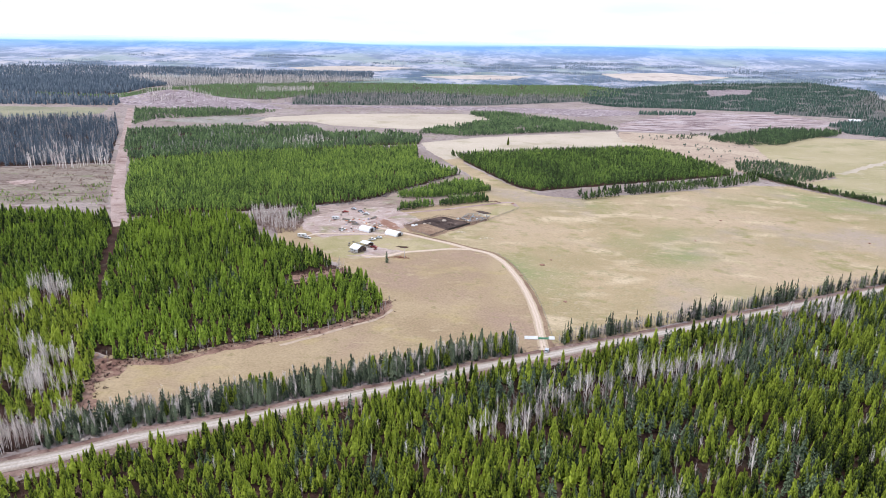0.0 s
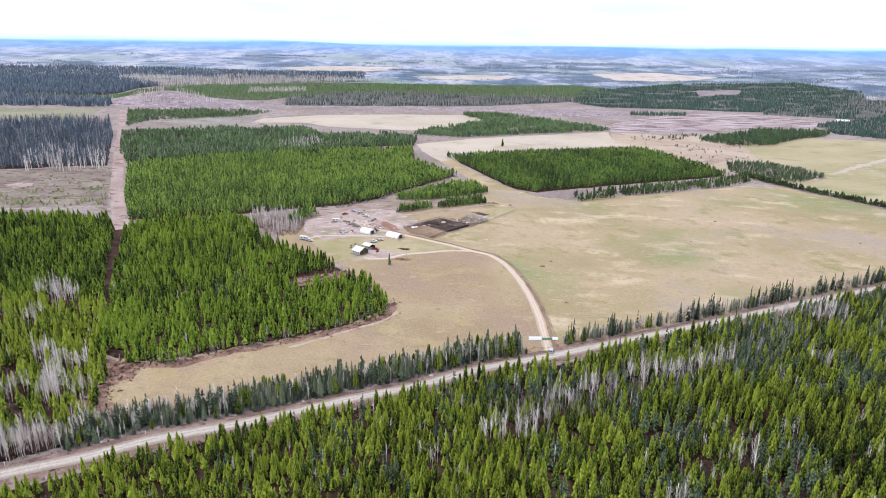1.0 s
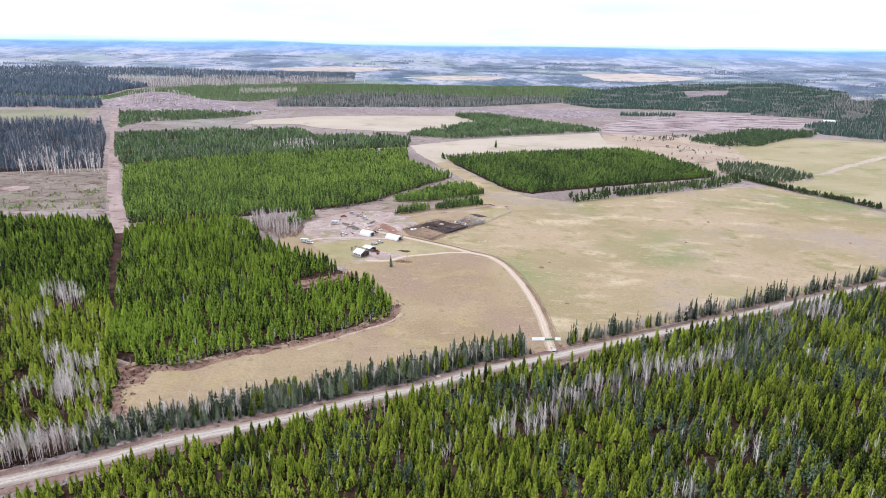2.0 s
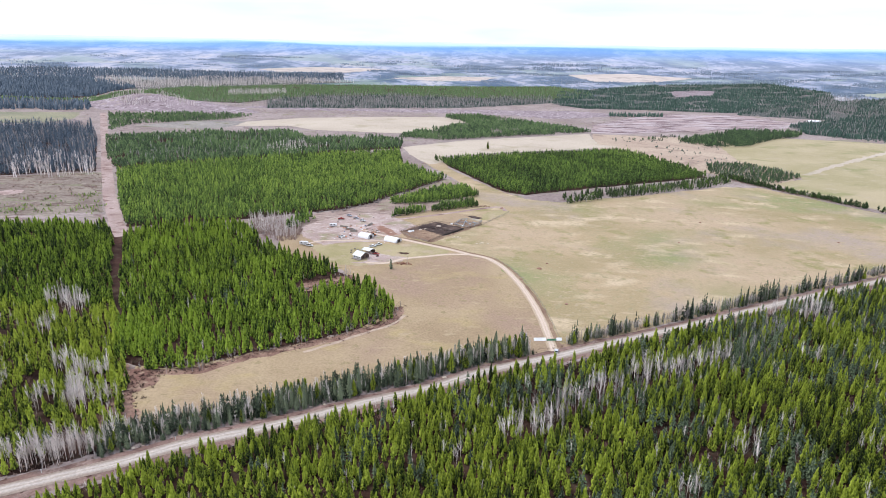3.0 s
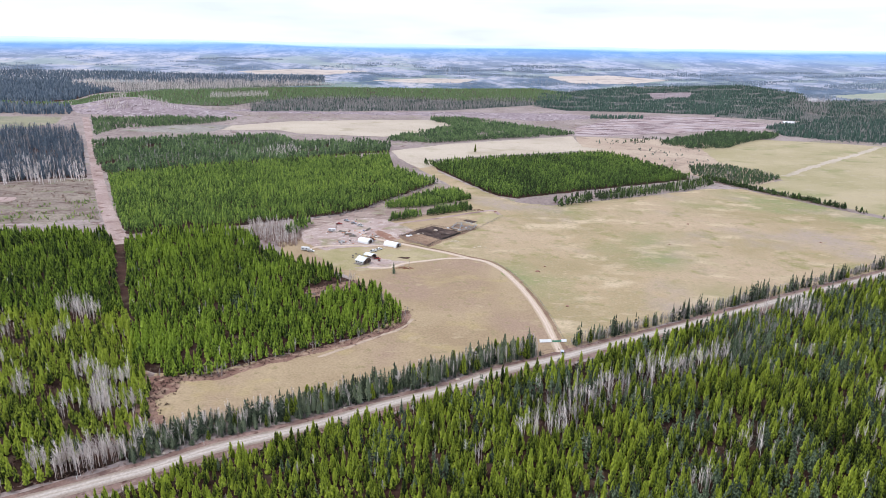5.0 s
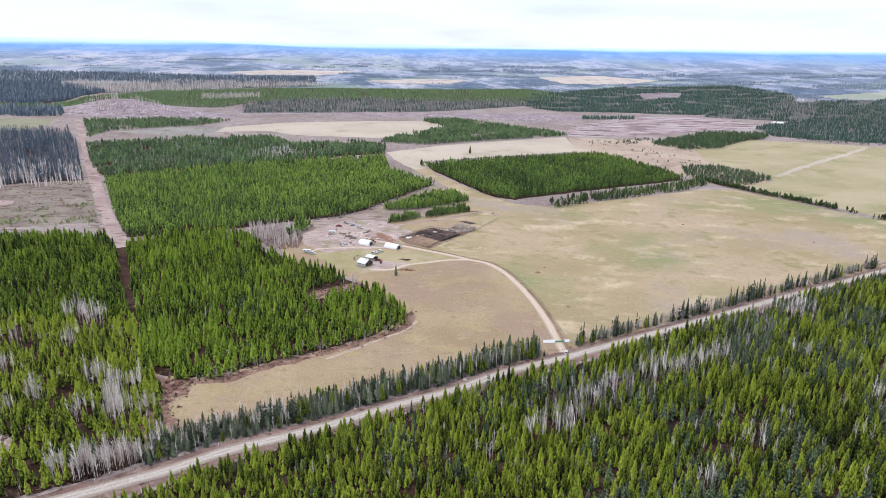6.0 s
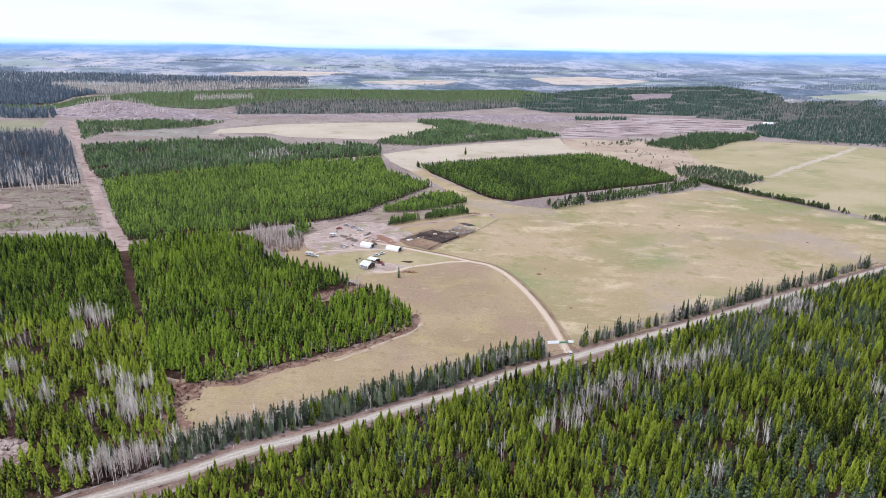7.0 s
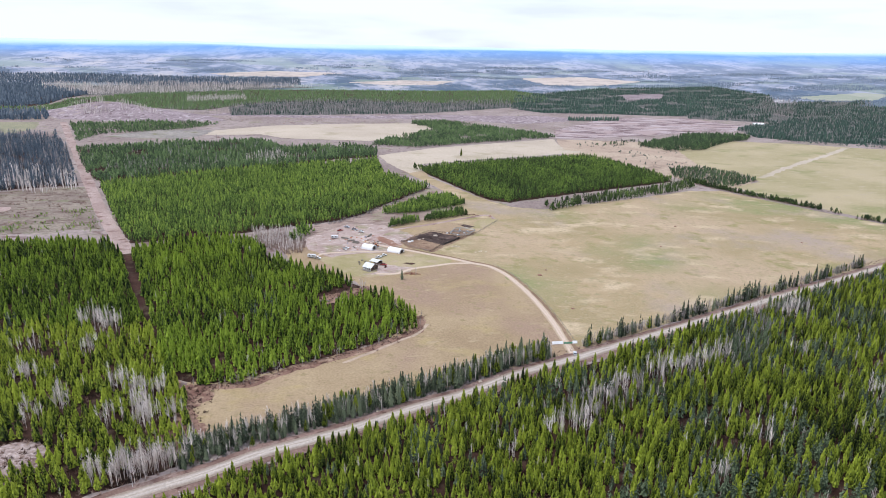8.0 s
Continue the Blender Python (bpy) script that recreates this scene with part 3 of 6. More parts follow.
# ---- fields, bare places, roads ----
for name, outline, mat, lift, label, category in (
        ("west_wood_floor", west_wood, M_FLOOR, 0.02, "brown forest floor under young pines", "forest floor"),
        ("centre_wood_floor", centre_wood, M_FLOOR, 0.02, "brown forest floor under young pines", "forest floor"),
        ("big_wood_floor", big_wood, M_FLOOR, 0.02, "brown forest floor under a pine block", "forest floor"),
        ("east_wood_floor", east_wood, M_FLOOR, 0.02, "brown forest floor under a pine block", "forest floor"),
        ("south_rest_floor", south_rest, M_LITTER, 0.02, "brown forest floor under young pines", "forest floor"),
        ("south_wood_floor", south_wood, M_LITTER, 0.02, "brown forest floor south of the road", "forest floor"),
        ("main_field", main_field, M_PASTURE, 0.05, "wide dry pasture, pale green and straw coloured", "field"),
        ("house_field", house_field, M_MEADOW, 0.045, "dry tan meadow below the farm yard", "field"),
        ("back_land", [(-125, 540), (-86, 572), (-65, 596), (-30, 654), (19, 734), (60, 700), (98, 650), (60, 610), (-30, 560), (-80, 500), (-112, 482), (-120, 510)], M_BACK, 0.028, "rough tan grass behind the farm yard", "field"),
        ("pale_field", pale_field, M_STUBBLE, 0.3, "pale straw coloured stubble field", "field"),
        ("farm_land", farm_land, M_MEADOW, 0.03, "dry grass land round the farm", "field"),
        ("lane_field", lane_field, M_PASTURE, 0.04, "pale green grassy strip between pine blocks", "field"),
        ("upper_field", upper_field, M_STUBBLE, 0.06, "pale straw field behind pine blocks", "field"),
        ("right_field", right_field, M_GREENFIELD, 0.06, "green and tan pasture beyond a hedge", "field"),
        ("rough_pasture", rough_pasture, M_ROUGH, 0.08, "rough tan pasture with scattered bushes", "field"),
        ("yard", yard, M_YARD, 0.07, "trampled bare dirt farm yard", "yard"),
        ("pen_ground", [(-33, 503), (-18, 521), (-12, 513), (2, 498), (24, 517), (14, 530), (20, 534), (36, 528), (24, 512), (-7, 474), (-25, 485)], M_EARTH, 0.085, "trampled brown earth of the pens", "earth"),
        ("alley_ground", [(12, 530), (22, 546), (40, 541), (38, 529), (24, 520)], M_EARTH, 0.12, "grey trampled earth of a steel pen", "earth"),
        ("dark_bank", [(26, 563), (34, 564), (43, 556), (38, 552)], M_MUD, 0.09, "dark bank of wet earth", "mud"),
        ("corral_ground", corral, M_MUD, 0.09, "dark wet mud of the cattle pens", "mud"),
        ("red_bank", [(-56, 525), (-46, 518), (-35, 499), (-31, 491), (-41, 492), (-51, 505)], M_REDBANK, 0.1, "bank of red-brown earth beside the yard", "earth"),
        ("green_patch", [(40, 548), (44, 570), (62, 590), (74, 584), (58, 556)], M_LAWN, 0.06, "patch of fresh green grass beside the pens", "grass"),
        ("lawn_ditch", [(-34, 444), (-27, 441), (-24, 445), (-31, 446.5)], M_FLOOR, 0.1, "short dark ditch on the lawn", "ditch"),
        ("bog", bog, M_BOG, 0.3, "grey wet bog with dead grass", "bog"),
        ("lawn", lawn, M_LAWN, 0.06, "short green and straw grass round the house", "grass"),
        ("house_yard", [(-66, 419), (-50, 417), (-30, 425), (-26, 434), (-44, 440), (-50, 449), (-56, 446), (-54, 424)], M_YARD, 0.08, "bare dirt round the house", "yard"),
        ("east_land", [(250, 900), (330, 1230), (560, 1210), (730, 1270), (700, 1100), (540, 880), (440, 740), (380, 830)], M_ROUGH, 0.02, "rough tan grass land", "field"),
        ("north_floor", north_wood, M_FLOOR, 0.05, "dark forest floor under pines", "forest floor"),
        ("right_floor", right_forest, M_FARFLOOR, 0.1, "grey forest floor under far pines", "forest floor"),
        ("spruce_floor", spruce_wood, M_FLOOR, 0.05, "dark forest floor under spruces", "forest floor"),
        ("hill_floor", hill_forest, M_FLOOR, 0.2, "dark forest floor under spruces", "forest floor"),
        ("plough_land", plough, M_PLOUGH, 0.4, "cleared land with long windrows of brush", "field"),
        ("west_low_floor", west_low, M_LITTER, 0.02, "brown forest floor with dead grass", "forest floor"),
        ("mound_ground", [(-735, 1440), (-650, 1350), (-560, 1335), (-440, 1350), (-340, 1400), (-400, 1490), (-500, 1560), (-640, 1580), (-740, 1520)], M_MOUND, 0.4, "bare logged mound with grey slash", "hill"),
        ("west_clearing", [(-560, 650), (-434, 684), (-387, 710), (-362, 712), (-334, 643), (-288, 540), (-430, 500), (-520, 560)], M_CLEARING, 0.03, "clearing with dead grass and brown brush", "clearing"),
        ("sand_patch", [(-416, 605), (-409, 617), (-396, 616), (-390, 604), (-401, 593)], M_STRIP, 0.06, "pale bare sand on a clearing", "sand"),
        ("grass_clearing", grass_nw, M_OLIVE, 0.3, "pale green grass clearing", "field")):
    patch(name, outline, mat, lift, label, category)
patch("band_floor", aspen_band, M_FARFLOOR, 0.22, "grey floor under bare aspens", "forest floor", 6, 8)
patch("logged_land", [(-420, 1500), (-250, 1490), (-60, 1520), (120, 1560), (330, 1500), (560, 1650), (420, 1720), (120, 1660), (-180, 1540), (-360, 1570)], M_MOUND, 0.15, "brown broken ground with grey slash", "clearing", 6, 14)
for outline in (far_strip_west, far_strip_mid, far_strip_east):
    patch("far_field", outline, M_SAND, 0.4, "pale far field", "field", 10, 10, 40, hills)
patch("far_field", far_green, M_FARGREEN, 0.5, "pale green far field", "field", 10, 10, 40, rest)
for name, outline, mat, label, category in (("ridge_floor", ridge_green, M_FLOOR, "dark forest floor under young pines", "forest floor"), ("east_floor", east_ridge, M_FARFLOOR, "grey forest floor under far pines", "forest floor"),
                                            ("middle_floor", east_middle, M_FARFLOOR, "grey forest floor under far pines and aspens", "forest floor")):
    patch(name, outline, mat, 0.3, label, category, 10, 10, 25, rest)
patch("aspen_floor", aspen_west, M_FARFLOOR, 0.35, "grey floor under far aspens", "forest floor", 10, 10, 25, rest)
patch("east_clearing", east_clearing, M_CUT, 0.7, "tan clearing inside the far forest", "field", 6, 22, 20, rest)

patch("bare_corner", [(-156, 264), (-142, 258), (-139, 248), (-141, 236), (-136, 225), (-132, 212), (-135, 205), (-146, 206), (-152, 212)], M_RIM, 0.12, "red-brown bare corner of the meadow", "earth", 0.8, 5.0)

patch("gap_ground", [(-96, 368), (-88, 362), (-76, 367), (-66, 377), (-58, 386), (-62, 395), (-72, 390), (-84, 380), (-94, 376)], M_RIM, 0.06, "red-brown bare earth of a small clearing", "earth", 1.0, 2.0)

patch("slash_clearing", [(-212, 213), (-207, 216), (-198, 216), (-192, 208), (-191, 197), (-193, 190), (-204, 188), (-222, 190), (-230, 200)], M_SLASH, 0.12, "pale dry slash on a small clearing", "clearing", 1.0, 2.0)

ROAD = bend(road)
ribbon("road_verge", ROAD, 6.8, M_VERGE, "brown earth verge and ditch of the road", "verge", [(-1, 0.08), (-0.8, 0.22), (0, 0.3), (0.8, 0.22), (1, 0.08)], 1.0, 1.6)
ribbon("road", ROAD, 3.5, M_GRAVEL, "grey gravel country road with wheel tracks", "road",
       [(-1, 0.38), (-0.75, 0.46), (-0.45, 0.52), (-0.2, 0.56), (0, 0.58), (0.2, 0.56), (0.45, 0.52), (0.75, 0.46), (1, 0.38)], 2.0, 0.5)
FLAT_TRACK = [(-1, 0.10), (-0.6, 0.13), (-0.25, 0.15), (0, 0.16), (0.25, 0.15), (0.6, 0.13), (1, 0.10)]
ribbon("track", bend(driveway), 2.6, M_TRACK, "pale dirt track from the gate to the farm", "track", FLAT_TRACK, 3.0, 0.5)
drive = bend(driveway)
side = np.gradient(drive, axis=0)
side = np.column_stack([side[:, 1], -side[:, 0]]) / np.hypot(side[:, 0], side[:, 1])[:, None]
ribbon("track_ditch", drive[2:] + 3.6 * side[2:], 1.1, M_EARTH, "shallow brown ditch beside the dirt track", "ditch", FLAT_TRACK, 12.0, 1.2)
ribbon("track", bend(house_lane), 2.1, M_TRACK, "pale dirt lane to the house", "track", FLAT_TRACK, 4.0, 0.5)
ribbon("track", bend(back_lane), 2.2, M_STRIP, "dirt lane behind the pens", "track", FLAT_TRACK, 5.0, 0.8)
for k, line in enumerate(([(-44, 474), (-66, 474), (-92, 470), (-102, 462)],)):
    ribbon("track", bend(line), 1.6, M_TRACK, "worn wheel track across the dirt yard", "track", [(s, up + 0.02) for s, up in FLAT_TRACK], 20.0 + k, 0.9)
patch("strip_floor", [(-262, 492), (-222, 400), (-196, 330), (-186, 300), (-158, 300), (-170, 330), (-200, 400), (-228, 480)], M_FLOOR, 0.012, "brown forest floor beside a cleared strip", "forest floor")
ribbon("wood_edge", bend([(-152, 256), (-123, 259), (-104, 272), (-82, 284), (-59, 298), (-34, 318), (-31, 340)], 3.0), 3.0, M_RIM, "red-brown earth and dead weeds along a wood", "earth", [(-1, 0.06), (-0.5, 0.075), (0, 0.08), (0.5, 0.075), (1, 0.06)], 9.0, 3.0)
ribbon("track", bend([(-77, 279), (-64, 289), (-46, 304.5), (-33, 316), (-27, 328)], 3.0), 1.0, M_ROUGH, "faint worn path along the wood", "track", [(-1, 0.10), (0, 0.115), (1, 0.10)], 14.0, 1.0)
# Bare earth in the dark floor colour, which paints the trees' shadow on it.
ribbon("foot_line", bend(foot_line, 4), 5.0, M_FLOOR, "narrow gap of bare earth between pines, tree shadow painted in", "cleared strip", FLAT_TRACK, 7.0, 1.5)
ribbon("cutline", bend(cutline, 8), 5.6, M_STRIP, "straight cleared strip of bare earth through the woods", "cleared strip", FLAT_TRACK, 6.0, 1.8)
ribbon("sandy_strip", bend([(520, 835), (574, 883), (682, 972), (800, 1062), (910, 1154)], 8), 5.5, M_STUBBLE, "pale sandy strip across the far pasture", "strip", FLAT_TRACK, 8.0, 7.0)


# ---- trees ----
def pine(seed, tufts, radius, sides=3, low=0.08, tuft=1.0):
    """Crown of a young pine of height 1: upright tufts of needles set round the stem, thick in the middle."""
    r = random.Random(seed)
    v, f = [], []
    for k in range(tufts):
        t = (k + r.random()) / tufts
        t = t ** 0.85
        h = low + (0.84 - low) * t
        reach = radius * min(1.0, 0.8 + 1.2 * t) * (1 - t) ** 0.75 * r.uniform(0.6, 1.15)
        a = k * 2.4 + r.uniform(-0.4, 0.4)
        ca, sa = math.cos(a), math.sin(a)
        wide = tuft * (0.075 - 0.035 * t) * r.uniform(0.8, 1.25)
        high = tuft * r.uniform(0.13, 0.2)
        turn = r.uniform(0, 6.28)
        i = len(v)
        for s in range(sides):
            b = turn + 6.283 * s / sides
            v.append((ca * reach * 0.85 + wide * math.cos(b), sa * reach * 0.85 + wide * math.sin(b), h + r.uniform(-0.02, 0.02)))
        v.append((ca * reach * 1.1, sa * reach * 1.1, h + high))
        f += [(i + s, i + (s + 1) % sides, i + sides) for s in range(sides)]
    i = len(v)
    v += [(0.035, 0, 0.74), (-0.018, 0.03, 0.74), (-0.018, -0.03, 0.74), (r.uniform(-0.01, 0.01), 0, 1)]
    f += [(i, i + 1, i + 3), (i + 1, i + 2, i + 3), (i + 2, i, i + 3)]
    return np.array(v), np.array(f)


def feathery_pine(seed, tiers, sides, sprays, radius, low=0.04):
    """Crown of a young pine of height 1: ragged skirts of old branches, many upswept sprays of young needles over them, and a leader."""
    r = random.Random(seed)
    v, f, g = [], [], []

    def reach(t):
        return radius * min(1.0, 0.82 + 1.2 * t) * (1 - t) ** 0.84 + 0.012
    for k in range(tiers):
        t = (k + r.uniform(-0.15, 0.15)) / tiers if k else 0.0
        h, i, turn = low + (0.88 - low) * t, len(v), r.uniform(0, 6)
        for b in range(sides):
            a = turn + 6.2832 * (b + r.uniform(-0.22, 0.22)) / sides
            long = b % 2 == 0
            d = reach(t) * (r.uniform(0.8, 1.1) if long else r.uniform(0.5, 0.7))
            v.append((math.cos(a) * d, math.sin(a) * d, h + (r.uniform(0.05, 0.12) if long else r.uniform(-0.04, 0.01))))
            # Short inner points are toned dark: crown shade painted into the branches.
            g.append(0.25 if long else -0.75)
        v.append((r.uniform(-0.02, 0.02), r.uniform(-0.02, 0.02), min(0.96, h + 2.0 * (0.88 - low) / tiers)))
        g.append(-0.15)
        f += [(i + b, i + (b + 1) % sides, i + sides) for b in range(sides)]
    for k in range(sprays):
        t = ((k + r.random()) / sprays) ** 0.85
        h, d, a = low + (0.86 - low) * t, reach(t) * r.uniform(0.75, 1.2), k * 2.4 + r.uniform(-0.5, 0.5)
        ca, sa, wide = math.cos(a), math.sin(a), (0.075 - 0.035 * t) * r.uniform(0.7, 1.3)
        lean = r.uniform(-0.06, 0.06)
        i = len(v)
        v += [(ca * d * 0.62 - sa * wide, sa * d * 0.62 + ca * wide, h + r.uniform(-0.02, 0.03)), (ca * d * 0.62 + sa * wide, sa * d * 0.62 - ca * wide, h + r.uniform(-0.02, 0.03)),
              (ca * d - sa * lean, sa * d + ca * lean, h + r.uniform(0.1, 0.2))]
        f.append((i, i + 1, i + 2))
        # Pale young tips; the darker bases carry painted crown shade.
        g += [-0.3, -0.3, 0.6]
    i = len(v)
    v += [(0.035, 0, 0.8), (-0.035, 0.0, 0.8), (0, 0, 1.0), (0, 0.035, 0.8), (0, -0.035, 0.8), (0, 0, 0.99)]
    f += [(i, i + 1, i + 2), (i + 3, i + 4, i + 5)]
    g += [0.1, 0.1, 0.8] * 2
    return np.array(v), np.array(f), np.array(g)


def growth_and_shade(v, form):
    """Tips of sprays are paler, as young needles are; the dark bases also paint shade into the crown."""
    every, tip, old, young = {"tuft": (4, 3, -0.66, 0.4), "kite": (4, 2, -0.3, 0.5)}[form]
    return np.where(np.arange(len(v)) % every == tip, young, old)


def conifer(seed, whorls, blades, radius, lift, low=0.12, spike=True):
    """Crown of a conifer of height 1: whorls of kite-shaped branches round the stem."""
    r = random.Random(seed)
    v, f = [], []
    for k in range(whorls):
        t = (k + r.uniform(-0.2, 0.2)) / whorls
        h = low + (0.97 - low) * t
        reach = radius * (1 - t) ** 0.75 * (0.55 + 0.45 * min(1, 3.2 * (t + 0.08)))
        turn = r.uniform(0, 6.28)
        for b in range(blades):
            a = turn + 6.283 * (b + r.uniform(-0.25, 0.25)) / blades
            d = reach * r.uniform(0.72, 1.2)
            w = max(0.35 * d, 0.018) * 6 / blades
            h = low + (0.97 - low) * max(0.0, t + r.uniform(-0.5, 0.5) / whorls)
            tip = h + lift * d + r.uniform(-0.02, 0.02)
            ca, sa = math.cos(a), math.sin(a)
            i = len(v)
            v += [(0, 0, h + 0.07), (ca * d * 0.6 - sa * w, sa * d * 0.6 + ca * w, h + 0.3 * (tip - h) - 0.012),
                  (ca * d, sa * d, tip), (ca * d * 0.6 + sa * w, sa * d * 0.6 - ca * w, h + 0.3 * (tip - h) - 0.012)]
            f += [(i, i + 1, i + 2), (i, i + 2, i + 3)]
    if spike:
        i = len(v)
        v += [(0.03, 0, 0.86), (-0.015, 0.026, 0.86), (-0.015, -0.026, 0.86), (0, 0, 1)]
        f += [(i, i + 1, i + 3), (i + 1, i + 2, i + 3), (i + 2, i, i + 3)]
    return np.array(v), np.array(f)


def far_conifer(seed, sides, radius):
    """Two stacked ragged cones."""
    r = random.Random(seed)
    v, f = [], []
    for low, top, wide in ((0.05, 0.82, 1.0), (0.46, 1.0, 0.72)):
        i = len(v)
        turn = r.uniform(0, 6)
        for s in range(sides):
            a, d = turn + 6.283 * s / sides, radius * wide * r.uniform(0.75, 1.25)
            v.append((math.cos(a) * d, math.sin(a) * d, low + r.uniform(-0.05, 0.08)))
        v.append((r.uniform(-0.02, 0.02), r.uniform(-0.02, 0.02), top))
        f += [(i + s, i + (s + 1) % sides, i + sides) for s in range(sides)]
    return np.array(v), np.array(f)


def bare_tree(seed, twigs, radius=0.16, stem=0.011):
    """A leafless aspen of height 1: a thin stem and upswept twigs."""
    r = random.Random(seed)
    lean = (r.uniform(-0.05, 0.05), r.uniform(-0.05, 0.05))
    v = [(stem, 0, 0), (-stem / 2, stem * 0.87, 0), (-stem / 2, -stem * 0.87, 0), (lean[0], lean[1], 1)]
    f = [(0, 1, 3), (1, 2, 3), (2, 0, 3)]
    for k in range(twigs):
        h = r.uniform(0.3, 0.92)
        a, d = r.uniform(0, 6.283), radius * (1.15 - h) * r.uniform(0.6, 1.3)
        ca, sa = math.cos(a), math.sin(a)
        x, y = lean[0] * h, lean[1] * h
        i = len(v)
        w = stem * 0.8 * (1.2 - h * 0.6)
        v += [(x - sa * w, y + ca * w, h), (x + sa * w, y - ca * w, h + 0.012), (x + ca * d, y + sa * d, h + d * r.uniform(1.1, 2.4))]
        f.append((i, i + 1, i + 2))
    return np.array(v), np.array(f)


def bush(seed, twigs):
    """Leafless brush of height 1: thin twigs that fan out from the ground."""
    r = random.Random(seed)
    v, f = [], []
    for k in range(twigs):
        a, d = r.uniform(0, 6.283), r.uniform(0.15, 0.9)
        ca, sa, h = math.cos(a), math.sin(a), r.uniform(0.4, 1)
        x, y = r.uniform(-0.3, 0.3), r.uniform(-0.3, 0.3)
        i = len(v)
        v += [(x - sa * 0.07, y + ca * 0.07, 0), (x + sa * 0.07, y - ca * 0.07, 0.06), (x + ca * d, y + sa * d, h)]
        f.append((i, i + 1, i + 2))
    return np.array(v), np.array(f)


def scatter(outline, gap, rng, keep=1.0, clump=0.0, clump_size=25.0, seed=0.0):
    """Places on an uneven grid inside an outline, thinned where a noise is low."""
    o = np.array(outline, float)
    gx, gy = np.meshgrid(np.arange(o[:, 0].min(), o[:, 0].max(), gap), np.arange(o[:, 1].min(), o[:, 1].max(), gap))
    x = gx.ravel() + rng.uniform(-0.48, 0.48, gx.size) * gap
    y = gy.ravel() + rng.uniform(-0.48, 0.48, gx.size) * gap
    ok = inside(x, y, outline) & (rng.random(x.size) < keep)
    x, y = x[ok], y[ok]
    if clump:
        wave = np.array([noise.noise(Vector((a / clump_size, b / clump_size, seed))) for a, b in zip(x, y)])
        ok = wave > clump
        x, y = x[ok], y[ok]
    return np.column_stack([x, y])


def stand(name, places, shapes, height, mat, label, category, rng, tone=(0.2, 0.9), spread=0.22, wide=(0.9, 1.25), tips="", size=None):
    """Many trees of one kind as one mesh; size gives their share of the height at each place."""
    vs, fs, ts, base = [], [], [], 0
    pick = rng.integers(0, len(shapes), len(places))
    for k, (v, f, *own) in enumerate(shapes):
        q = places[pick == k]
        if not len(q):
            continue
        n = len(q)
        h = height * (1 + spread * rng.standard_normal(n)).clip(0.45, 1.5)
        if size:
            h = h * size(q)
        w = h * rng.uniform(*wide, n)
        a = rng.uniform(0, 6.283, n)
        ca, sa = np.cos(a), np.sin(a)
        out = np.empty((n, len(v), 3))
        out[:, :, 0] = q[:, :1] + w[:, None] * (ca[:, None] * v[:, 0] - sa[:, None] * v[:, 1])
        out[:, :, 1] = q[:, 1:2] + w[:, None] * (sa[:, None] * v[:, 0] + ca[:, None] * v[:, 1])
        out[:, :, 2] = rest(q[:, 0], q[:, 1])[:, None] + h[:, None] * v[:, 2]
        vs.append(out.reshape(-1, 3))
        fs.append((f[None] + base + (np.arange(n) * len(v))[:, None, None]).reshape(-1, 3))
        shade = rng.uniform(*tone, n)
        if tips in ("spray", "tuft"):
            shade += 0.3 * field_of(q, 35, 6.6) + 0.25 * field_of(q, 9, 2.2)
        ts.append((shade[:, None] + (own[0] if own else growth_and_shade(v, tips) if tips else np.zeros(len(v)))[None]).ravel())
        base += n * len(v)
    if not vs:
        return None
    verts, faces, tones = np.concatenate(vs), np.concatenate(fs), np.concatenate(ts)
    me = bpy.data.meshes.new(name)
    me.vertices.add(len(verts))
    me.vertices.foreach_set("co", verts.astype(np.float32).ravel())
    me.loops.add(faces.size)
    me.loops.foreach_set("vertex_index", faces.astype(np.int32).ravel())
    me.polygons.add(len(faces))
    me.polygons.foreach_set("loop_start", np.arange(0, faces.size, 3, dtype=np.int32))
    me.update(calc_edges=True)
    me.attributes.new("tone", "FLOAT", "POINT").data.foreach_set("value", tones.astype(np.float32))
    me.materials.append(mat)
    return tagged(new(name, me), label, category, kind="stuff")


RNG = np.random.default_rng(7)
PINE_NEAR = [feathery_pine(s, 6, 8, 24, 0.175) for s in range(8)]
PINE_OPEN = [feathery_pine(10 + s, 5, 7, 20, 0.2) for s in range(8)]
SPRUCE_NEAR = [conifer(20 + s, 7, 5, 0.23, -0.35, 0.05) for s in range(5)]
PINE_MID = [pine(40 + s, 8, 0.185, tuft=1.6) for s in range(6)]
SPRUCE_MID = [conifer(50 + s, 6, 5, 0.15, -0.3, 0.05) for s in range(4)]
PINE_FAR = [far_conifer(60 + s, 5, 0.2) for s in range(5)]
SPRUCE_FAR = [far_conifer(70 + s, 4, 0.15) for s in range(5)]
ASPEN_NEAR = [bare_tree(80 + s, 36, 0.2, 0.0085) for s in range(6)]
ASPEN_FAR = [bare_tree(90 + s, 10, 0.2, 0.026) for s in range(5)]
BUSHES = [bush(100 + s, 11) for s in range(4)]


def field_of(q, size, seed):
    """A slow noise at each place, to part the kinds of trees."""
    return np.array([noise.noise(Vector((a / size, b / size, seed))) for a, b in q])


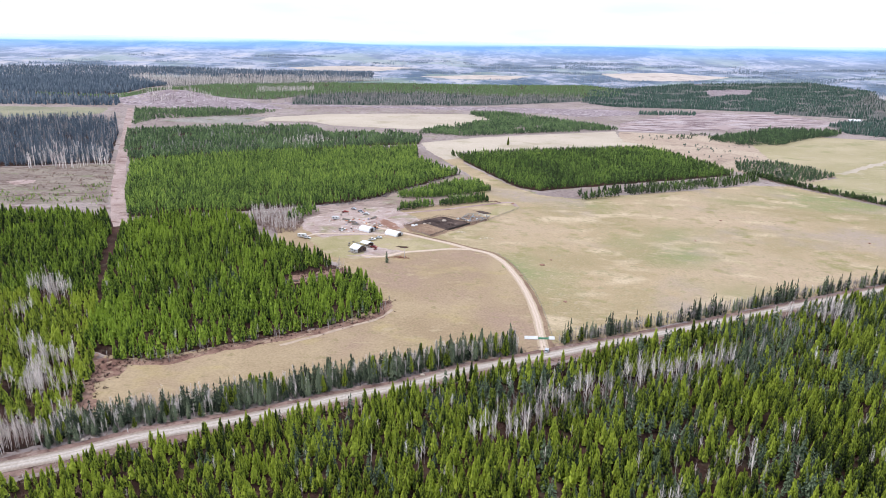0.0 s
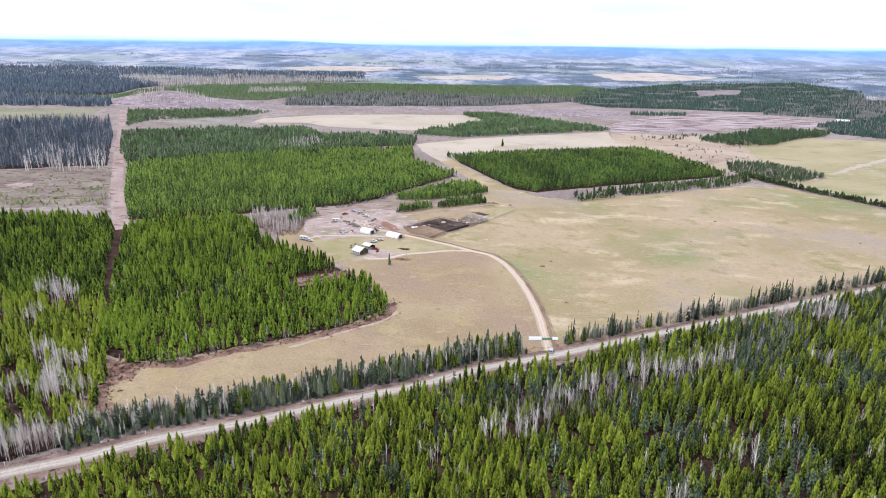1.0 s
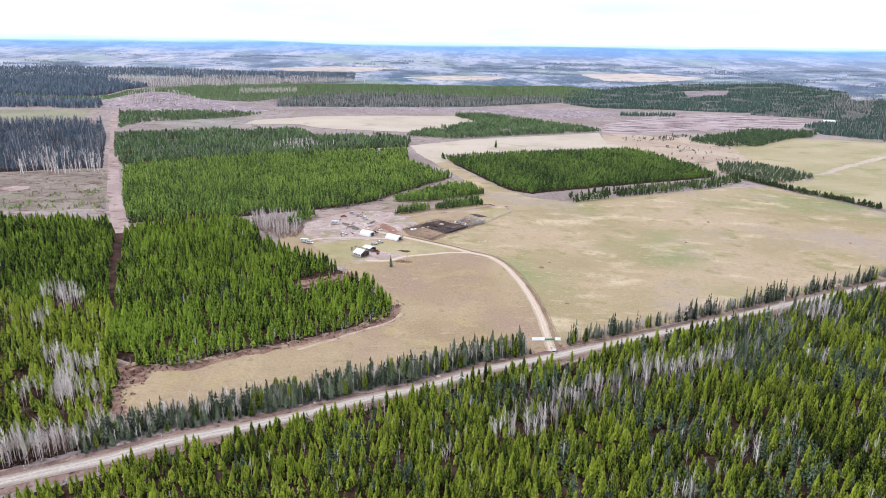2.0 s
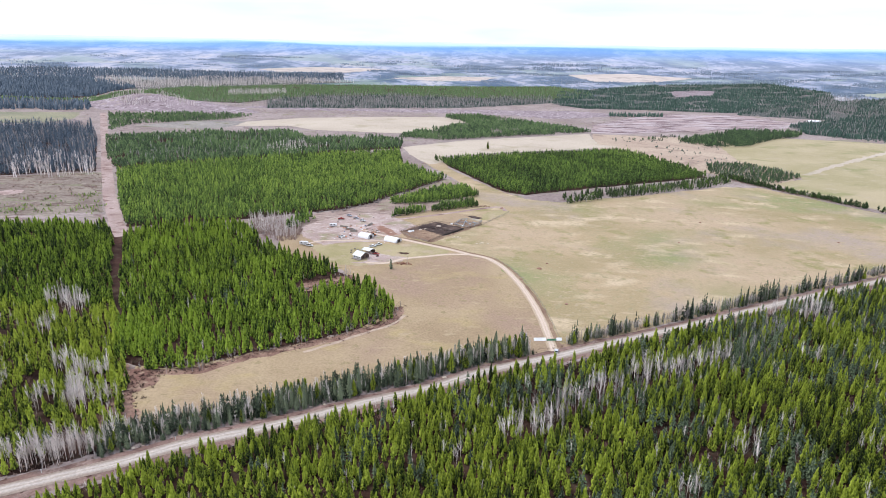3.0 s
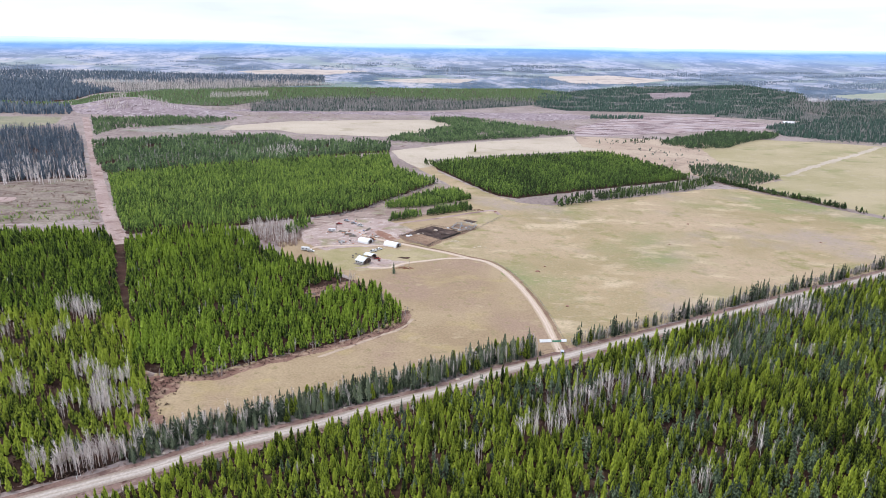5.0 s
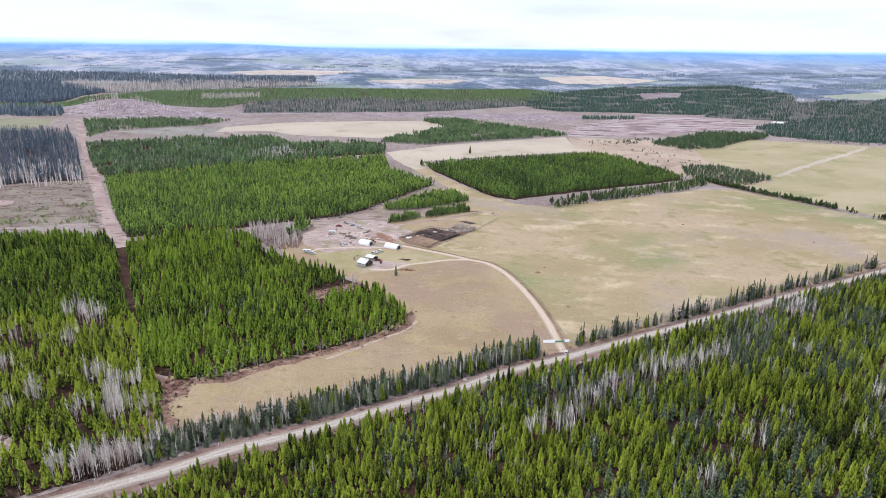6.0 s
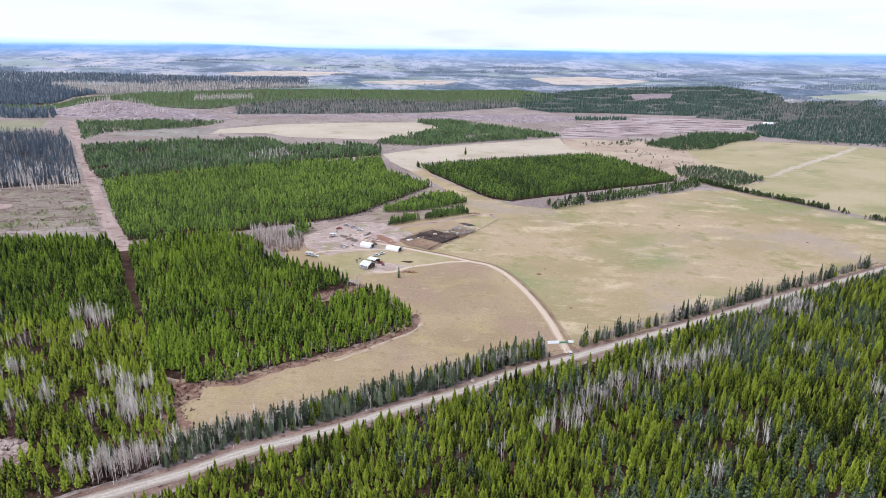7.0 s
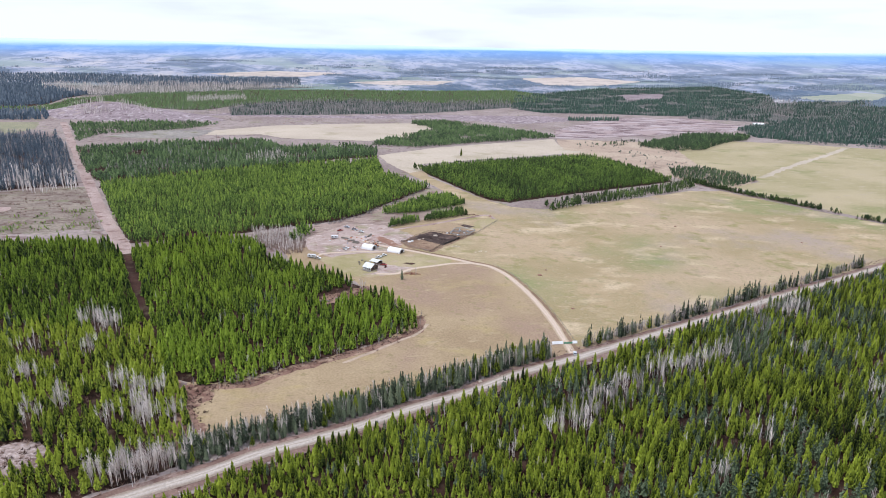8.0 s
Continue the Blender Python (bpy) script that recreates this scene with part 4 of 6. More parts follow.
def mixed_wood(outline, gap, height, label, spruce=0.2, bare=0.04, needles=M_PINE, tone=(0.2, 0.95), shapes=PINE_NEAR, size=None, **more):
    """A near wood: pines, groups of spruces, single bare aspens, brush between."""
    q = clear_of(scatter(outline, gap, RNG, **more), NO_TREES + SOUTH_BARE + WEST_BARE)
    wave = field_of(q, 28, 4.2) + RNG.uniform(-0.5, 0.5, len(q)) + np.clip((q[:, 0] - 40) * 0.003, -0.4, 0.17)
    kind = np.where(wave > 0.5 - spruce * 1.6, 1, 0)
    kind[RNG.random(len(q)) < bare] = 2
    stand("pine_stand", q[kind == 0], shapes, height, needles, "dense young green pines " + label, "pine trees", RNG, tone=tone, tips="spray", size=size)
    stand("spruce_stand", q[kind == 1], SPRUCE_NEAR, height * 0.95, M_SPRUCE, "blue-green spruces " + label, "spruce trees", RNG, tone=(0.25, 0.85), tips="kite", size=size)
    stand("aspen_stand", q[kind == 2], ASPEN_NEAR, height * 0.9, M_ASPEN, "single bare grey aspens " + label, "bare trees", RNG, size=size)
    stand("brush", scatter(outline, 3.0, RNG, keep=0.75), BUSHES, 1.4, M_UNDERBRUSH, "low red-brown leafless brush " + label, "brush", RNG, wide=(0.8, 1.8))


def clusters(spots, label):
    """Groups of bare aspens: (x, y, radius, count)."""
    q = []
    for x, y, radius, count in spots:
        a, d = RNG.uniform(0, 6.283, count), 1.0 * radius * np.sqrt(RNG.random(count))
        q.append(np.column_stack([x + d * np.cos(a), y + d * np.sin(a)]))
    return stand("aspen_stand", np.concatenate(q), ASPEN_NEAR, 10.5, M_ASPEN, label, "bare trees", RNG, tone=(0.1, 1.2), spread=0.25, wide=(0.7, 1.2))


def clear_of(q, spots):
    ok = np.ones(len(q), bool)
    for x, y, radius, count in spots:
        ok &= np.hypot(q[:, 0] - x, q[:, 1] - y) > radius * (0.9 if count else 1)
    return q[ok]


SOUTH_BARE = [(16, 207, 5, 14), (24, 210, 6, 18), (30, 203, 4, 6), (36, 215, 5, 12), (46, 228, 6, 20), (59, 241, 6, 10), (67, 243, 6, 12), (86, 255, 7, 20), (99, 259, 7, 20), (107, 260, 5, 12), (119, 268, 6, 16), (133, 273, 6, 20),
              (212, 333, 8, 20), (228, 337, 8, 18), (194, 335, 6, 12), (106, 194, 5, 12), (191, 229, 5, 12), (73, 171, 4, 9), (-8, 191, 4, 7), (156, 197, 5, 9), (181, 272, 7, 8)]
WEST_BARE = [(-167, 188, 4, 16), (-158, 188, 5, 26), (-151, 190, 5, 26), (-145, 195, 4, 22), (-139, 197, 4, 16), (-159, 226, 6, 36), (-166, 237, 5, 22), (-161, 250, 4, 12), (-171, 249, 5, 14), (-179, 256, 5, 14), (-174, 227, 5, 12),
             (-197, 239, 4, 10), (-208, 230, 5, 12), (-227, 267, 7, 18), (-218, 331, 8, 34), (-206, 325, 6, 20), (-209, 296, 5, 12), (-240, 300, 7, 12), (-232, 240, 6, 12), (-137, 203, 3, 8), (-148, 226, 4, 8)]

# the wood south of the road
NO_TREES = [(50, 274, 11, 0), (60, 276, 8, 0), (-86, 371, 11, 0), (-77, 378, 12, 0), (-66, 387, 10, 0), (-199, 203, 10, 0), (-208, 203, 11, 0), (-220, 198, 10, 0)]
stand("pine_stand", scatter(south_rest, 3.6, RNG), PINE_MID, 8, M_PINE, "young pines far south of the gravel road", "pine trees", RNG, tips="tuft")
mixed_wood(south_wood, 2.95, 8.0, "south of the gravel road", 0.145, 0.05, tone=(0.4, 1.2), size=lambda q: np.clip(0.64 + 0.0018 * (q[:, 0] + 140), 0.6, 1.0), clump=-0.32, clump_size=9)
stand("pine_stand", scatter([(-185, 144), (-163, 157), (-108, 190), (-43, 221), (10, 247), (25, 200), (10, 148)], 3.3, RNG, clump=-0.25, clump_size=10), PINE_OPEN, 4.6, M_PINE, "bushy young pines filling the wood south of the road", "pine trees", RNG, tone=(0.5, 1.3), wide=(1.1, 1.5), tips="spray")
clusters([(x, y, radius, max(3, int(count * 0.8))) for x, y, radius, count in SOUTH_BARE], "clumps of bare silver-grey aspens among pines")
band = bend([(30, 214), (48, 229), (68, 243), (90, 255), (112, 262), (138, 276), (170, 300), (200, 325), (230, 340)], 1.0)
q = band[RNG.integers(0, len(band), 330)] + RNG.normal(0, 6.5, (330, 2))
stand("aspen_stand", q, ASPEN_NEAR, 7.5, M_GREYASPEN, "band of low grey leafless saplings among pines", "bare trees", RNG, tone=(0.2, 1.2), spread=0.3)
# the woods west of the meadow
mixed_wood(west_low, 3.2, 6.8, "on brown ground by the road", 0.0, 0.05, M_PINE, tone=(0.4, 1.2), shapes=PINE_OPEN, clump=-0.36, clump_size=13)
clusters(WEST_BARE, "clumps of bare white aspens beside the road")
mixed_wood(west_wood, 3.3, 7.5, "west of the cleared strip", 0.02, 0.01, M_GREENPINE, tone=(0.36, 1.02), shapes=PINE_OPEN, clump=-0.34, clump_size=9)
mixed_wood(centre_wood, 3.3, 7.5, "beside the meadow", 0.02, 0.015, M_GREENPINE, tone=(0.36, 1.02), shapes=PINE_OPEN, clump=-0.32, clump_size=9)
stand("aspen_stand", np.column_stack([RNG.normal(-66, 4, 16), RNG.normal(391, 4, 16)]), ASPEN_NEAR, 6.5, M_ASPEN, "bare grey aspens in a small clearing", "bare trees", RNG)
stand("brush", np.column_stack([RNG.normal(-78, 9, 90), RNG.normal(378, 6, 90)]), BUSHES, 1.1, M_UNDERBRUSH, "red-brown brush in a small clearing", "brush", RNG, wide=(1, 2))
# blocks behind the farm
stand("pine_stand", scatter(big_wood, 3.2, RNG, clump=-0.55, clump_size=22), PINE_MID, 7.4, M_BLOCKPINE, "dense block of green pines behind the farm", "pine trees", RNG, tone=(0.3, 1.0), wide=(0.8, 1.1), tips="tuft")
stand("pine_stand", scatter(east_wood, 3.3, RNG), PINE_MID, 7.8, M_BLOCKPINE, "dense square block of green pines beside the pasture", "pine trees", RNG, tone=(0.2, 0.8), wide=(0.8, 1.1), tips="tuft")
for outline in (wedge_wood, strip_a, strip_b):
    stand("pine_stand", scatter(outline, 2.2, RNG), PINE_MID, 6.2, M_BLOCKPINE, "narrow strip of green pines behind the pens", "pine trees", RNG, tone=(0.1, 0.8), wide=(0.9, 1.25), tips="tuft")
stand("pine_stand", scatter(hedge_strip, 3.3, RNG, keep=0.85, clump=-0.15, clump_size=14), PINE_MID, 7, M_BLOCKPINE, "thin strip of pines along the pasture", "pine trees", RNG, tone=(0, 0.5), tips="tuft")
stand("aspen_stand", scatter(hedge_strip, 4.0, RNG, keep=0.5), ASPEN_FAR, 7, M_GREYASPEN, "bare grey aspens along the pasture", "bare trees", RNG)
for line, count in ((bend(hedge_diag, 1.0), 420), (bend(hedge_end, 1.0), 130), (bend([(472, 626), (476, 617)], 1.0), 9)):
    q = line[RNG.integers(0, len(line), count)] + RNG.normal(0, 2.0, (count, 2))
    stand("pine_stand", q, PINE_MID, 5.0, M_BLOCKPINE, "dark hedge of small pines between two fields", "hedge", RNG, tone=(-0.1, 0.35), spread=0.35, wide=(1.0, 1.6), tips="tuft")
    stand("brush", q[::2] + RNG.normal(0, 3, (len(q[::2]), 2)), BUSHES, 2.0, M_BRUSH, "brown leafless brush along a hedge", "brush", RNG, wide=(1, 2))
stand("bush_stand", scatter(shrubs, 4.4, RNG, clump=0.0, clump_size=30), PINE_MID, 5.0, M_NORTHPINE, "dark green young pines among shrubs", "bushes", RNG, tone=(-0.3, 0.3), spread=0.35, wide=(1.1, 1.7))
stand("aspen_stand", scatter(shrubs, 5.5, RNG, clump=-0.05, clump_size=30, seed=5), ASPEN_FAR, 6, M_GREYASPEN, "bare grey aspens among shrubs", "bare trees", RNG)
stand("brush", scatter(shrubs, 4.2, RNG, clump=-0.1, clump_size=20), BUSHES, 1.8, M_BRUSH, "leafless grey-brown shrubs", "bushes", RNG, wide=(1.2, 2.0))
stand("aspen_stand", scatter(aspen_yard, 2.9, RNG, keep=0.8), ASPEN_NEAR, 8.5, M_ASPEN, "bare grey aspens beside the farm yard", "bare trees", RNG)
stand("brush", scatter(aspen_yard, 2.6, RNG), BUSHES, 1.8, M_BRUSH, "red-brown brush beside the farm yard", "brush", RNG, tone=(-0.2, 0.5), wide=(1, 2))
stand("pine_stand", scatter([(-128, 500), (-118, 500), (-106, 536), (-118, 540)], 3.4, RNG), PINE_MID, 8, M_BLOCKPINE, "small group of pines beside the farm yard", "pine trees", RNG, tips="tuft")
stand("bush_stand", scatter(rough_pasture, 15, RNG, clump=0.05, clump_size=40), PINE_MID, 3.0, M_FARPINE, "scattered dark bushes on rough pasture", "bushes", RNG, tone=(-0.2, 0.3), spread=0.35, wide=(1.6, 3.0))
stand("bush_stand", scatter([(835, 1270), (990, 1195), (1150, 1120), (1130, 1090), (960, 1160), (820, 1240)], 9, RNG, clump=-0.05, clump_size=25), PINE_MID, 4.0, M_FARPINE, "dark bushes before the far forest", "bushes", RNG, tone=(-0.1, 0.3), wide=(1.4, 2.4))
# far woods
for outline, gap, high, label in ((north_wood, 4.7, 7, "green pine wood with bare patches"), (field_wood, 4.9, 7, "pine wood beside the pale field"), (cutline_wood, 5.5, 6.5, "pine wood beside the cleared strip"),
                                  (point_wood, 5.5, 8.5, "pine wood at the tip of the pasture"), (point_tail, 9, 6, "scattered small pines")):
    stand("far_pine_stand", scatter(outline, gap, RNG, clump=-0.05 if outline is point_tail else -0.34, clump_size=40), PINE_MID, high, M_NORTHPINE, label, "pine trees", RNG, tone=(-0.2, 0.5) if outline in (point_wood, point_tail) else (0.1, 0.9), wide=(1.2, 1.8), tips="tuft")
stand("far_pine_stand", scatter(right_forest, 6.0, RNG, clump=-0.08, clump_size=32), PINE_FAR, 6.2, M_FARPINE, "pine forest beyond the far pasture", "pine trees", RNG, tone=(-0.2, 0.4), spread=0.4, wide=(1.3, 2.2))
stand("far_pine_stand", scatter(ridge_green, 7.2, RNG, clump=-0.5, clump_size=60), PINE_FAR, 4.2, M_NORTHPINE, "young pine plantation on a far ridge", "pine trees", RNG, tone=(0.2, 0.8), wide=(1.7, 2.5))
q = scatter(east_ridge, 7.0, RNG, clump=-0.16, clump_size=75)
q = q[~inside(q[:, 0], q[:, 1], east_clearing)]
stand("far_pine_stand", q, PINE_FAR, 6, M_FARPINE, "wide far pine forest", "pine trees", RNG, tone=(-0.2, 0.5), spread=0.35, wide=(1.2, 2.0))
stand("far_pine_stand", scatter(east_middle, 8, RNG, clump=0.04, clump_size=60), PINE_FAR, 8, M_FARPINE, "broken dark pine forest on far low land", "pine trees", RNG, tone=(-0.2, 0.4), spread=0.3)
stand("aspen_stand", scatter(east_middle, 8.5, RNG, clump=-0.15, clump_size=50, seed=3), ASPEN_FAR, 9, M_GREYASPEN, "bare grey aspens among far pines", "bare trees", RNG)
stand("far_pine_stand", scatter([(487, 1645), (640, 1670), (620, 1620), (471, 1595)], 7, RNG), PINE_FAR, 8, M_FARPINE, "low row of pines on cleared land", "pine trees", RNG, tone=(0, 0.4))
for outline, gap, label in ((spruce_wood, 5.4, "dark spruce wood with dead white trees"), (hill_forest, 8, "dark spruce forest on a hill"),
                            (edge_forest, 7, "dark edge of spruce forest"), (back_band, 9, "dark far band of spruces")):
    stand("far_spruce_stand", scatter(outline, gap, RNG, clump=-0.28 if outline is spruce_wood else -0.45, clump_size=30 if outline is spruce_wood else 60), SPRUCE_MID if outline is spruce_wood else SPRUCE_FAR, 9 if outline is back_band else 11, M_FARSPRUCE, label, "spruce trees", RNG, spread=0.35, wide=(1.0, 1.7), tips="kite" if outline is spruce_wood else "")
for outline, gap, high, label in ((aspen_band, 7.2, 10, "band of bare grey aspens before the ridge"), (aspen_east, 9, 13, "bare grey aspens between pines"),
                                  (aspen_west, 6.5, 12, "bare white aspens before dark spruces"), (spruce_front, 4.3, 12, "dead white trees before dark spruces"),
                                  (aspen_north, 6, 10, "bare grey aspens between pine woods"), (edge_forest, 16, 14, "dead grey trees among spruces"),
                                  (spruce_wood, 8, 12, "dead grey trees among spruces"), (right_forest, 12, 10, "bare aspens among far pines"),
                                  (north_wood, 16, 10, "bare aspens among pines"), (east_ridge, 17, 9, "bare aspens among far pines"),
                                  (back_band, 15, 9, "bare aspens among far spruces"), (ridge_green, 24, 8, "bare aspens among young pines")):
    stand("aspen_stand", scatter(outline, gap, RNG, clump=0.1 if outline is spruce_front else -0.15, clump_size=14 if outline is spruce_front else 45), ASPEN_FAR, high, M_ASPEN if outline in (spruce_front, aspen_north, aspen_west, back_band) else M_GREYASPEN, label, "bare trees", RNG, tone=(0.2, 1.2) if outline is spruce_front else (0.1, 1.0), spread=0.32)
stand("far_spruce_stand", scatter(aspen_band, 11, RNG, clump=-0.1, clump_size=50, seed=2), SPRUCE_FAR, 7, M_FARPINE, "dark young conifers among bare aspens", "spruce trees", RNG, tone=(-0.2, 0.4), wide=(1.0, 1.6))
stand("aspen_stand", scatter(dark_north, 6, RNG), ASPEN_FAR, 7, M_GREYASPEN, "bare grey aspens among pines", "bare trees", RNG)
stand("aspen_stand", scatter([(-540, 1560), (-388, 1706), (-350, 1506), (-440, 1470)], 9, RNG, clump=-0.05, clump_size=30), ASPEN_FAR, 9, M_GREYASPEN, "thin bare aspens below a green ridge", "bare trees", RNG)
stand("aspen_stand", scatter(ridge_gap, 6.5, RNG), ASPEN_FAR, 11, M_ASPEN, "clump of bare pale aspens on a green ridge", "bare trees", RNG)
stand("aspen_stand", scatter([(-725, 1445), (-610, 1385), (-470, 1420), (-500, 1500), (-640, 1500)], 5, RNG, clump=0.12, clump_size=30), ASPEN_FAR, 10, M_ASPEN, "lone bare trees left on a logged mound", "bare trees", RNG)
stand("bush_stand", scatter([(-430, 552), (-352, 595), (-322, 612), (-283, 550), (-275, 530), (-420, 520)], 4, RNG, clump=0.08, clump_size=16), PINE_MID, 2.2, M_BLOCKPINE, "low green regrowth on a clearing", "bushes", RNG, wide=(1.2, 2))
stand("brush", scatter(west_clearing, 5, RNG, clump=0.05, clump_size=16), BUSHES, 1.6, M_BRUSH, "brown brush on a clearing", "brush", RNG, wide=(1, 2.2))
stand("brush", scatter([(-700, 1250), (-250, 1500), (350, 1560), (600, 1650), (350, 1300), (60, 1440), (-330, 1330)], 20, RNG, keep=0.5), BUSHES, 2.0, M_BRUSH, "brown brush on cleared land", "brush", RNG, wide=(1, 2.5))


def far_country():
    """Broken woods on the far rolling land: spruces in a painted haze tint, bare aspens between."""
    r, a = np.meshgrid(np.arange(2440, 3650, 8.5), np.radians(np.arange(-44, 46, 0.17)), indexing="ij")
    r = r.ravel() + RNG.uniform(-7, 7, r.size)
    a = a.ravel() + RNG.uniform(-0.0024, 0.0024, a.size)
    q = np.column_stack([-25 + r * np.sin(a), -12 + r * np.cos(a)])
    for field in (far_strip_west, far_strip_mid, far_strip_east, far_green, ridge_green, east_ridge, east_clearing):
        q = q[~inside(q[:, 0], q[:, 1], field)]
    wave = np.array([noise.noise(Vector((x / 330, y / 120, 1.7))) + 0.5 * noise.noise(Vector((x / 80, y / 40, 5.1))) for x, y in q]) + RNG.uniform(-0.05, 0.05, len(q))
    wave += np.clip(q[:, 0] / 6000, -0.1, 0.16)
    stand("far_spruce_stand", q[wave > 0.3], SPRUCE_FAR, 5.0, M_FARWOOD, "woods on the far hills, haze painted into blue-grey needles", "spruce trees", RNG, spread=0.4, wide=(2.2, 3.6))
    q = q[(wave > 0.05) & (wave < 0.3)]
    stand("aspen_stand", q[RNG.random(len(q)) < 0.42], ASPEN_FAR, 7, M_GREYASPEN, "bare grey aspens on the far hills", "bare trees", RNG, spread=0.3, tone=(0.5, 1.2))


far_country()


# ---- single trees along the road ----
def road_spot(along, aside):
    """A place at a distance along the road, and metres to its north."""
    steps = np.linalg.norm(np.diff(ROAD, axis=0), axis=1)
    run = np.concatenate([[0], np.cumsum(steps)])
    x, y = np.interp(along, run, ROAD[:, 0]), np.interp(along, run, ROAD[:, 1])
    x2, y2 = np.interp(along + 2, run, ROAD[:, 0]), np.interp(along + 2, run, ROAD[:, 1])
    d = math.hypot(x2 - x, y2 - y)
    return x - (y2 - y) / d * aside, y + (x2 - x) / d * aside


def tree_model(name, crown, mat, label, category, trunk_mat, group, tone):
    """A tree of height 1 with a trunk and a crown of branches."""
    root = tagged(new(name), label, category, group)
    tv, tf = [], []
    for h, r in ((0, 0.017), (0.5, 0.011), (0.93, 0.003)):
        tv += [(r * math.cos(a), r * math.sin(a), h) for a in (0, 1.257, 2.513, 3.77, 5.027)]
    tf = [(k * 5 + i, k * 5 + (i + 1) % 5, k * 5 + 5 + (i + 1) % 5, k * 5 + 5 + i) for k in range(2) for i in range(5)]
    link("trunk", tv, tf, trunk_mat, root, tone=[0.4] * len(tv))
    v, f, *own = crown
    link("crown", v, f, mat, root, tone=tone + (own[0] if own else growth_and_shade(v, "kite") if name == "spruce_tree" else np.zeros(len(v))))
    root.location = (0, -400, -200)
    return root


def set_tree(model, x, y, height, rng):
    wide = rng.uniform(0.85, 1.2)
    turn = pose(x, y, float(lie(x, y)) + 0.05, 0, 0, rng.uniform(0, 360))
    return copy_thing(model, turn @ Matrix.Diagonal((height * wide, height * wide, height, 1)))


def roadside():
    rng = random.Random(11)
    spruces = [tree_model("spruce_tree", conifer(200 + s, 11, 8, 0.2, -0.3, 0.03, spike=False), M_ROADSPRUCE, "dark grey-green spruce on the road verge", "spruce tree", M_BARK, "trees along the road", 0.5 + 0.15 * s) for s in range(5)]
    pines = [tree_model("pine_tree", feathery_pine(220 + s, 6, 10, 44, 0.21), M_PINE, "slender green pine beside the gravel road", "pine tree", M_BARK, "trees along the road", 0.45 + 0.18 * s) for s in range(4)]
    bare = [tree_model("aspen_tree", bare_tree(240 + s, 26, 0.2, 0.011), M_ASPEN, "bare silver-grey aspen beside the road", "bare tree", M_ASPEN, "trees along the road", 0.5 + 0.2 * s) for s in range(3)]
    start = float(np.hypot(-330 + 131, 92 - 187))
    # between the road and the meadow
    for k in range(270):
        along = start + rng.uniform(-6, 193)
        share = (along - start) / 193
        aside = rng.uniform(7.0, 21 - 6 * share)
        x, y = road_spot(along, aside)
        sort = rng.random()
        low = 0.72 if share < 0.3 else 1.0 + 0.18 * share
        if sort < 0.50:
            set_tree(rng.choice(spruces), x, y, low * rng.uniform(5.5, 12), rng)
        elif sort < 0.68:
            set_tree(rng.choice(pines), x, y, low * rng.uniform(6.5, 10.5), rng)
        else:
            set_tree(rng.choice(bare), x, y, low * rng.uniform(6, 10), rng)
    # low spruces and saplings at the western end of the strip
    for k in range(70):
        x, y = road_spot(start + rng.uniform(-8, 80), rng.uniform(8, 21))
        if rng.random() < 0.62:
            set_tree(rng.choice(spruces), x, y, rng.uniform(4, 9), rng)
        else:
            set_tree(rng.choice(bare), x, y, rng.uniform(4, 8), rng)
    # between the road and the wide pasture
    for k in range(230):
        along = start + 217 + 330 * rng.random() ** 1.15
        x, y = road_spot(along, rng.uniform(7.5, 11.5))
        sort = rng.random()
        wave = noise.noise(Vector((along / 11, 0, 2)))
        if wave < 0.02:
            sort = 0.4 + 0.6 * sort
        tall = 0.75 + 0.35 * max(0.0, wave)
        if sort < 0.56:
            set_tree(rng.choice(spruces), x, y, tall * rng.uniform(5, 11.5), rng)
        elif sort < 0.63:
            set_tree(rng.choice(pines), x, y, tall * rng.uniform(6, 11), rng)
        else:
            set_tree(rng.choice(bare), x, y, rng.uniform(3.5, 8), rng)
    # southern edge of the road
    for k in range(90):
        x, y = road_spot(start + rng.uniform(-20, 480), -rng.uniform(8, 15))
        if math.hypot(x - 54, y - 275) < 14:
            continue
        sort = rng.random()
        tall = 0.55 if x < 70 else 1.0
        if sort < 0.35:
            set_tree(rng.choice(spruces), x, y, tall * rng.uniform(5, 11), rng)
        elif sort < 0.85:
            set_tree(rng.choice(pines), x, y, tall * rng.uniform(4, 9), rng)
        else:
            set_tree(rng.choice(bare), x, y, tall * rng.uniform(4, 8), rng)
    set_tree(spruces[1], -37, 408, 8.5, rng)["label"] = "lone dark spruce beside the farm lane"
    set_tree(pines[0], 98, 987, 13, rng)["label"] = "lone dark pine on a pale field"
    set_tree(bare[1], -26, 418, 8, rng)["label"] = "lone bare tree beside the farm lane"
    for model in spruces + pines + bare:
        for ob in (*model.children_recursive, model):
            bpy.data.objects.remove(ob)
    # the thicket behind the first row
    q = np.array([road_spot(start + 193 * u, rng.uniform(10, 21 - 6 * u)) for u in (rng.random() for k in range(860))])
    stand("spruce_stand", q[:480], SPRUCE_NEAR, 6.8, M_ROADSPRUCE, "thicket of grey-green spruces beside the road", "spruce trees", RNG, tone=(0.1, 0.8), spread=0.3, tips="kite")
    stand("aspen_stand", q[480:], ASPEN_NEAR, 7.0, M_ASPEN, "bare grey aspens in a roadside thicket", "bare trees", RNG, tone=(0.3, 1.2))
    q = np.array([road_spot(start + 217 + 330 * rng.random(), rng.uniform(7, 11)) for k in range(460)])
    stand("aspen_stand", q, ASPEN_NEAR, 6.0, M_GREYASPEN, "low bare grey saplings along the pasture", "bare trees", RNG, wide=(0.9, 1.6))
